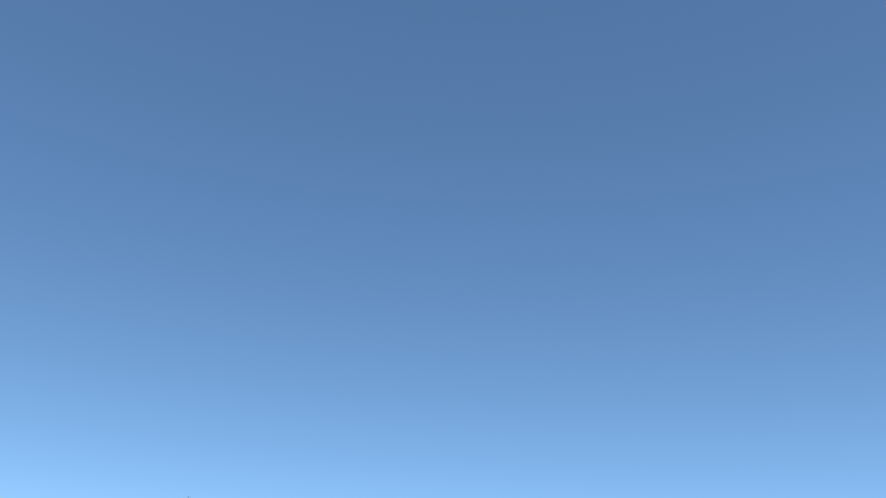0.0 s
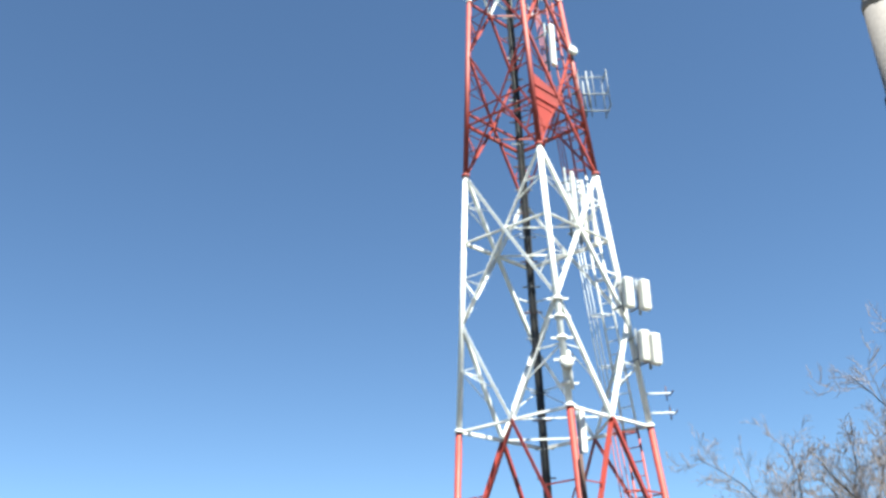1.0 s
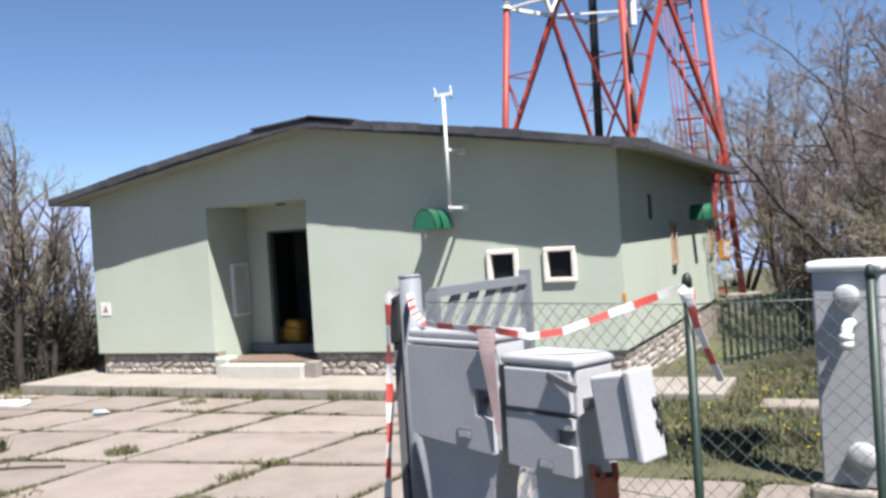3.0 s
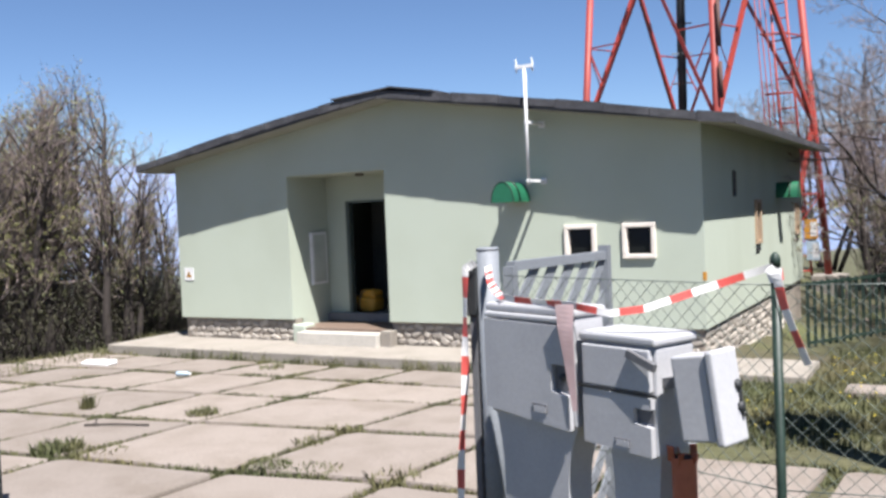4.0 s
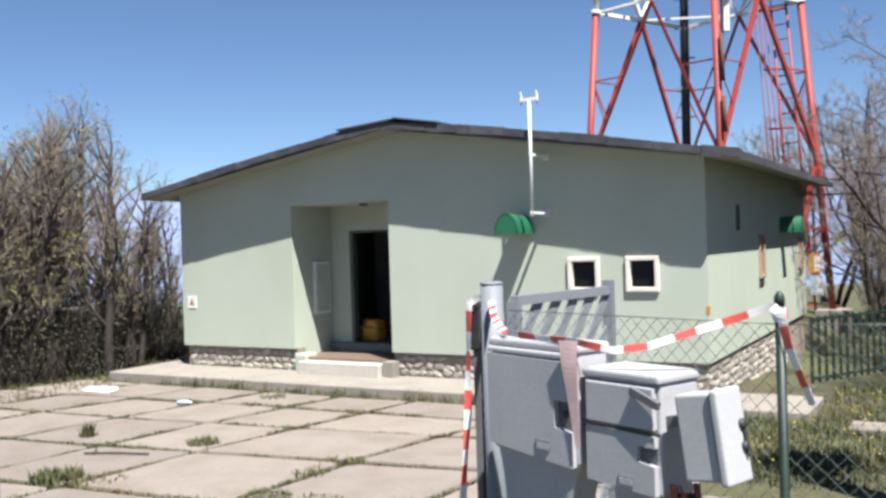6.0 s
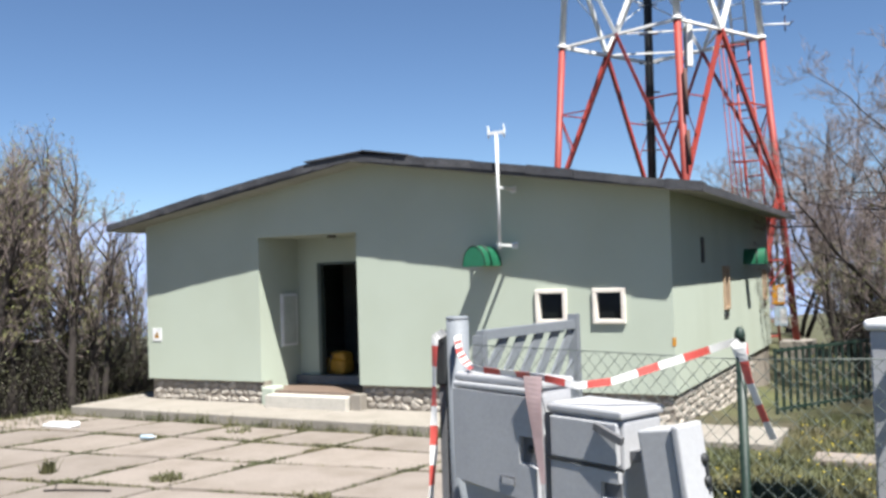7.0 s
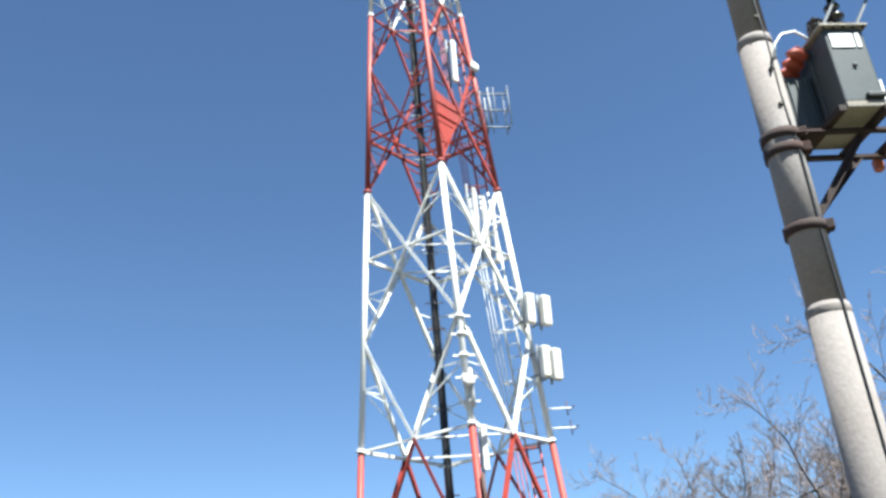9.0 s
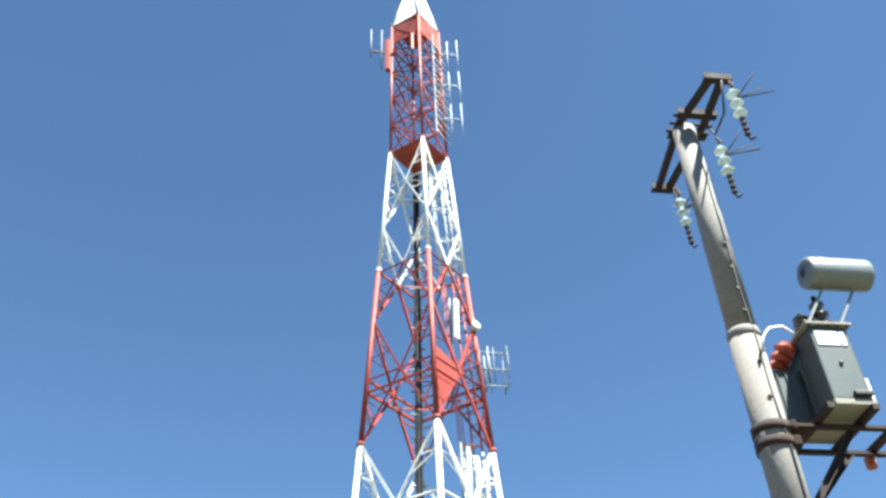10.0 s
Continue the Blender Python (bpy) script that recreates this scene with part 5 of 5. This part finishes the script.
# ---- grass ----
def blades(s, x, y, z, n, h, spread, rng, slot=0, wide=0.006):
    for _ in range(n):
        a = rng.uniform(0, 2 * math.pi)
        r = spread * math.sqrt(rng.random())
        bx, by = x + r * math.cos(a), y + r * math.sin(a)
        b = rng.uniform(0, 2 * math.pi)
        hh = h * rng.uniform(0.45, 1.15)
        lx, ly = math.cos(b) * hh * rng.uniform(0.1, 0.7), math.sin(b) * hh * rng.uniform(0.1, 0.7)
        w = wide * rng.uniform(0.7, 1.6)
        px, py = -math.sin(b) * w, math.cos(b) * w
        s.add([(bx - px, by - py, z), (bx + px, by + py, z), (bx + lx * 0.4 + px * 0.7, by + ly * 0.4 + py * 0.7, z + hh * 0.6), (bx + lx * 0.4 - px * 0.7, by + ly * 0.4 - py * 0.7, z + hh * 0.6), (bx + lx, by + ly, z + hh)],
              [(0, 1, 2, 3), (3, 2, 4)], slot)


rng = random.Random(5)
s = Shape()
seen_edges = set()
for c in SLABS:
    for a, b in ((c[0], c[1]), (c[3], c[0]), (c[1], c[2]), (c[2], c[3])):
        key = tuple(sorted(((round(a.x, 2), round(a.y, 2)), (round(b.x, 2), round(b.y, 2)))))
        if key in seen_edges:
            continue
        seen_edges.add(key)
        n = int((b - a).length * 32)
        for i in range(n):
            t = rng.random()
            p = a.lerp(b, t)
            dens = noise.noise((p.x * 1.3, p.y * 1.3, 4.2)) + 0.25 * noise.noise((p.x * 5, p.y * 5, 1))
            if dens < -0.3:
                continue
            blades(s, p.x, p.y, p.z - 0.05, 9 + int(10 * max(dens, 0)), 0.062 + 0.05 * max(dens, 0), 0.075 + 0.05 * max(dens, 0), rng, wide=0.008)
single("joint_grass", s, M["grass"], "dry green grass growing in the slab joints", "grass", kind="stuff")
s = Shape()
for x, y, n, h, r in ((-4.96, -7.1, 420, 0.15, 0.26), (-4.5, -7.0, 260, 0.09, 0.3), (-6.5, -5.46, 90, 0.22, 0.10), (-4.78, -5.22, 260, 0.11, 0.2), (-2.4, -6.8, 300, 0.10, 0.22), (-1.9, -6.75, 200, 0.09, 0.25), (-2.6, -5.9, 90, 0.12, 0.2), (-1.1, -6.7, 90, 0.12, 0.25), (-6.4, -2.0, 80, 0.14, 0.2)):
    blades(s, x, y, yard_fall(x, y) - 0.05, n, h, r, rng, wide=0.009)
for i in range(70):
    x = rng.uniform(-9.5, -0.5)
    blades(s, x, -1.36 + rng.uniform(-0.06, 0.03), yard_fall(x, -1.4) - 0.05, rng.randint(6, 26), rng.uniform(0.12, 0.25), 0.12, rng)
single("weeds", s, M["grass"], "tufts of weeds between the slabs and path", "weeds", kind="stuff")
s = Shape()
for i in range(3000):
    x, y = rng.uniform(0.2, 8.0), rng.uniform(-4.5, 1.5)
    if y > -1.35 and x < 1.6 or y > -3.9 + 0.0 and x < 0.3:
        continue
    if 2.0 < x < 3.6 and -1.95 < y < -1.5:
        continue
    blades(s, x, y, -0.08, 11, 0.17, 0.16, rng, wide=0.006)
for i in range(500):
    x, y = rng.uniform(-16, -10.2), rng.uniform(-6, 1)
    blades(s, x, y, ground_z(x, y) - 0.03, 9, 0.16, 0.15, rng, wide=0.008)
single("lawn", s, M["grass"], "rough spring grass beside the yard", "grass", kind="stuff")
s = Shape()
for i in range(240):
    x, y = rng.uniform(0.5, 6.0), rng.uniform(-4.3, 0.5)
    if y > -1.35 and x < 1.6:
        continue
    z = rng.uniform(0.03, 0.13)
    r = 0.017
    s.add([(x - r, y, z), (x, y - r, z), (x + r, y, z), (x, y + r, z), (x, y, z + 0.012)], [(0, 1, 4), (1, 2, 4), (2, 3, 4), (3, 0, 4), (3, 2, 1, 0)])
single("dandelions", s, M["dandelion"], "yellow dandelion heads scattered in the grass", "flowers", kind="stuff")


# ---- trees ----
def grow(wood, twig, leaf, p, d, length, r, level, P, rng):
    n = P["segs"][level]
    pts, rad = [p.copy()], [r]
    q, e = p.copy(), d.copy()
    for i in range(n):
        j = P["jitter"][level]
        e = (e + Vector((rng.gauss(0, j), rng.gauss(0, j), rng.gauss(0, j))) + Vector((0, 0, P["lift"][level]))).normalized()
        q = q + e * (length / n)
        pts.append(q.copy())
        rad.append(r * (1 - (1 - P["taper"]) * (i + 1) / n))
    (wood if level < 2 else twig).tube(pts, rad, (8, 6, 4, 3, 3)[level], level == 0)
    if level < P["depth"]:
        for k in range(P["kids"][level]):
            t = P["from"][level] + (1 - P["from"][level]) * (k + rng.random()) / P["kids"][level]
            f = t * n
            i = min(int(f), n - 1)
            o = pts[i].lerp(pts[i + 1], f - i)
            axis = (pts[i + 1] - pts[i]).normalized()
            side = axis.orthogonal().normalized()
            side.rotate(Matrix.Rotation(rng.uniform(0, 2 * math.pi), 3, axis))
            ang = radians(rng.gauss(P["angle"][level], 11))
            nd = (axis * math.cos(ang) + side * math.sin(ang)).normalized()
            grow(wood, twig, leaf, o, nd, length * P["len"][level] * rng.uniform(0.65, 1.15) * (1.15 - 0.5 * t), max(r * P["thin"][level] * (1 - 0.5 * t), P["min"]), level + 1, P, rng)
    if level >= P["depth"] - 1:
        for pt in pts[1:]:
            m = P["leaves"](pt)
            for _ in range(m):
                c = pt + Vector((rng.gauss(0, 0.05), rng.gauss(0, 0.05), rng.gauss(0, 0.05)))
                u = Vector((rng.gauss(0, 1), rng.gauss(0, 1), rng.gauss(0, 1))).normalized()
                v = u.orthogonal().normalized()
                sz = P["size"] * rng.uniform(0.6, 1.3)
                leaf.add([c - u * sz, c + v * sz * 0.55, c + u * sz, c - v * sz * 0.55], [(0, 1, 2, 3)])


def tree(name, label, P, seed, at, group="", leaf_mat="leaf"):
    rng = random.Random(seed)
    t = thing(name, label, "tree", group, at=at)
    wood, twig, leaf = Shape(), Shape(), Shape()
    for k in range(P["stems"]):
        a = 2 * math.pi * k / P["stems"] + rng.uniform(-0.4, 0.4)
        o = Vector((math.cos(a), math.sin(a), 0))
        d = (Vector((0, 0, 1)) + o * P["splay"]).normalized()
        grow(wood, twig, leaf, o * 0.15 * (P["stems"] > 1) + Vector((0, 0, -0.3)), d, P["height"] * rng.uniform(0.85, 1.1), P["radius"], 0, P, rng)
    part("trunk", wood, M["bark"], t)
    part("crown", twig, M["twig"], t, "fine mauve-grey twigs")
    if leaf.f:
        part("foliage", leaf, M[leaf_mat], t, "sparse young yellow-green leaves")
    return t


SLIM = dict(stems=1, splay=0.05, height=5.1, radius=0.095, segs=[8, 5, 4, 3], jitter=[0.05, 0.12, 0.18, 0.2], lift=[0.05, 0.12, 0.12, 0.1], taper=0.25, depth=3, kids=[15, 8, 4], len=[0.34, 0.45, 0.5], angle=[42, 40, 40],
            thin=[0.42, 0.5, 0.6], min=0.0055, leaves=lambda p: 1 if (p.z * 7.3 + p.x * 3.1) % 1.0 < (0.5 if 0.9 < p.z < 3.0 else 0.25) else 0, size=0.025)
SLIM["from"] = [0.22, 0.2, 0.2]
OPEN = dict(stems=4, splay=0.6, height=5.9, radius=0.075, segs=[7, 6, 5, 4, 3], jitter=[0.12, 0.17, 0.2, 0.22, 0.25], lift=[0.05, 0.04, 0.07, 0.08, 0.08], taper=0.3, depth=4, kids=[10, 8, 7, 4], len=[0.50, 0.5, 0.5, 0.55], angle=[52, 46, 44, 42],
            thin=[0.5, 0.5, 0.55, 0.7], min=0.006, leaves=lambda p: 1 if p.z < 2.9 and (p.x * 5.7 + p.y * 3.3) % 1.0 < 0.30 else 0, size=0.027)
OPEN["from"] = [0.25, 0.15, 0.15, 0.1]


def floor_at(x, y):
    return pose(x, y, ground_z(x, y))


main_tree = tree("bare_tree", "wide-spreading bare tree with pale twigs and few young leaves", OPEN, 3, floor_at(5.3, 3.2), "bare trees")
other = tree("bare_tree", "wide-spreading bare tree with pale twigs and few young leaves", OPEN, 11, floor_at(4.2, 9.8), "bare trees")
slims = [tree("slim_tree", "slender spring tree with sparse yellow-green leaves", SLIM, 30 + k, floor_at(x, y), "slim trees") for k, (x, y) in enumerate(((-13.2, -1.6), (-14.6, -1.9), (-15.6, 0.4), (-14.3, 1.0)))]
rng = random.Random(77)


def copy_at(ob, x, y, size):
    c = copy_thing(ob, pose(x, y, ground_z(x, y), 0, 0, rng.uniform(0, 360)))
    c.scale = (size, size, size * rng.uniform(0.92, 1.06))
    return c


for x, y, z in ((6.7, 4.6, 1.1), (4.9, 12.5, 1.1), (7.6, 5.0, 1.15), (5.4, 8.0, 1.1), (6.4, 12.0, 1.2), (9.5, 1.5, 1.1), (1.2, 18, 1.15), (9.5, 14, 1.2), (4.5, 17.5, 1.15), (12, 8, 1.1), (-1.0, 23, 1.2)):
    copy_at(main_tree if rng.random() < 0.5 else other, x, y, z)
for k in range(94):
    az = radians(rng.uniform(-62, -45.5))
    d = rng.uniform(18, 27) if k > 16 else rng.uniform(18, 20.5)
    x, y = 3.2 + d * math.sin(az), -13.3 + d * math.cos(az)
    if x > -12.0 and y > -3 and y < 10:
        continue
    copy_at(slims[k % 4], x, y, rng.uniform(0.92, 1.15) * (1.0 if az < -0.86 else 0.72))
for k in range(34):
    x, y = rng.uniform(0.5, 16), rng.uniform(12, 28)
    copy_at(slims[k % 4], x, y, rng.uniform(0.9, 1.25))
# undergrowth
wood, leaf = Shape(), Shape()
for k in range(9000):
    if k % 5 < 3 or k > 8000:
        az, d = radians(rng.uniform(-64, -44)), rng.uniform(18.2, 27)
        x, y = 3.2 + d * math.sin(az), -13.3 + d * math.cos(az)
        if x > -12.2 and y < 10:
            continue
    else:
        x, y = rng.uniform(0.6, 14), rng.uniform(4, 24)
        if x < 3.5 and y < 6 or x < 2.4 and y < 17:
            continue
    z = ground_z(x, y)
    h = rng.uniform(0.5, 1.9 if x < -3 else 2.2)
    a = rng.uniform(0, 6.28)
    tip = Vector((x + math.cos(a) * h * 0.6, y + math.sin(a) * h * 0.6, z + h))
    base = Vector((x, y, z - 0.1))
    wood.tube([base, base.lerp(tip, 0.5) + Vector((rng.gauss(0, 0.06), rng.gauss(0, 0.06), 0.05)), tip], [0.009, 0.007, 0.003], 3, False)
    for _ in range(10):
        c = base.lerp(tip, rng.uniform(0.2, 1)) + Vector((rng.gauss(0, 0.15), rng.gauss(0, 0.15), rng.gauss(0, 0.1)))
        u = Vector((rng.gauss(0, 1), rng.gauss(0, 1), rng.gauss(0, 1))).normalized()
        v = u.orthogonal().normalized()
        leaf.add([c - u * 0.030, c + v * 0.015, c + u * 0.030, c - v * 0.015], [(0, 1, 2, 3)])
for k in range(1500):
    x, y = rng.uniform(0.8, 11), rng.uniform(16, 26)
    h = rng.uniform(0.8, 3.2)
    a = rng.uniform(0, 6.28)
    base = Vector((x, y, ground_z(x, y) - 0.1))
    tip = base + Vector((math.cos(a) * h * 0.45, math.sin(a) * h * 0.45, h))
    wood.tube([base, base.lerp(tip, 0.5) + Vector((rng.gauss(0, 0.08), rng.gauss(0, 0.08), 0.05)), tip], [0.016, 0.012, 0.005], 3, False)
    for _ in range(4):
        o = base.lerp(tip, rng.uniform(0.3, 0.9))
        wood.tube([o, o + Vector((rng.gauss(0, 0.3), rng.gauss(0, 0.3), rng.uniform(0.2, 0.6)))], [0.007, 0.003], 3, False)
brush = thing("undergrowth", "tangled brown and green brush under the trees", "brush", kind="stuff")
part("stems", wood, M["bark"], brush)["kind"] = "stuff"
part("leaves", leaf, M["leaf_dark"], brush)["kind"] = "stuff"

# ---- plinth stones ----
rng = random.Random(14)


def stone_mesh(w, h):
    n = rng.choice((5, 6, 6, 7))
    pts = []
    for k in range(n):
        a = 2 * math.pi * (k + 0.5 + rng.uniform(-0.33, 0.33)) / n
        c, q = math.cos(a), math.sin(a)
        m = max(abs(c), abs(q)) ** 0.8
        pts.append((c / m * w / 2 * rng.uniform(0.8, 1.0), q / m * h / 2 * rng.uniform(0.8, 1.0)))
    s = Shape()
    s.add([(x, 0.03, z) for x, z in pts] + [(x * 0.96, -0.006, z * 0.96) for x, z in pts] + [(x * 0.72 + rng.uniform(-0.01, 0.01), -0.016 - rng.uniform(0, 0.008), z * 0.72) for x, z in pts],
          [(i, (i + 1) % n, n + (i + 1) % n, n + i) for i in range(n)] + [(n + i, n + (i + 1) % n, 2 * n + (i + 1) % n, 2 * n + i) for i in range(n)] + [tuple(range(2 * n, 3 * n))])
    return s.mesh("stone", M["stone"])


STONES = [stone_mesh(rng.uniform(0.10, 0.27), rng.uniform(0.09, 0.145)) for _ in range(24)]


def stones(parent, place_at, length, rows=(0, 1, 2), size=1.0):
    for row in rows[::2] if size > 1 else rows:
        x = rng.uniform(0.02, 0.1)
        while x < length - 0.08:
            me = STONES[rng.randrange(len(STONES))]
            w = max(v.co.x for v in me.vertices) * 2 * size
            ob = new("stone", me)
            ob.parent = parent
            ob.matrix_world = place_at(x + w / 2, 0.105 + row * 0.118 + (0.06 if size > 1 else 0) + rng.uniform(-0.022, 0.022)) @ pose(0, 0, 0, 0, rng.uniform(-25, 25), 0) @ Matrix.Diagonal((size, 1, size * 1.12 if size > 1 else 1, 1))
            x += w * 0.99 + rng.uniform(0.0, 0.02)


stones(plinths[0], lambda x, z: pose(HX0 + 0.06 + x, 0.078, z), RX0 - HX0 - 0.1)
stones(plinths[1], lambda x, z: pose(RX1 + x, 0.078, z), HX1 - RX1 - 0.12)
stones(plinths[2], lambda x, z: pose(HX1 - 0.056, 0.1 + x, z, 0, 0, 90), 6.8, (-4, -3, -2, -1, 0, 1, 2))
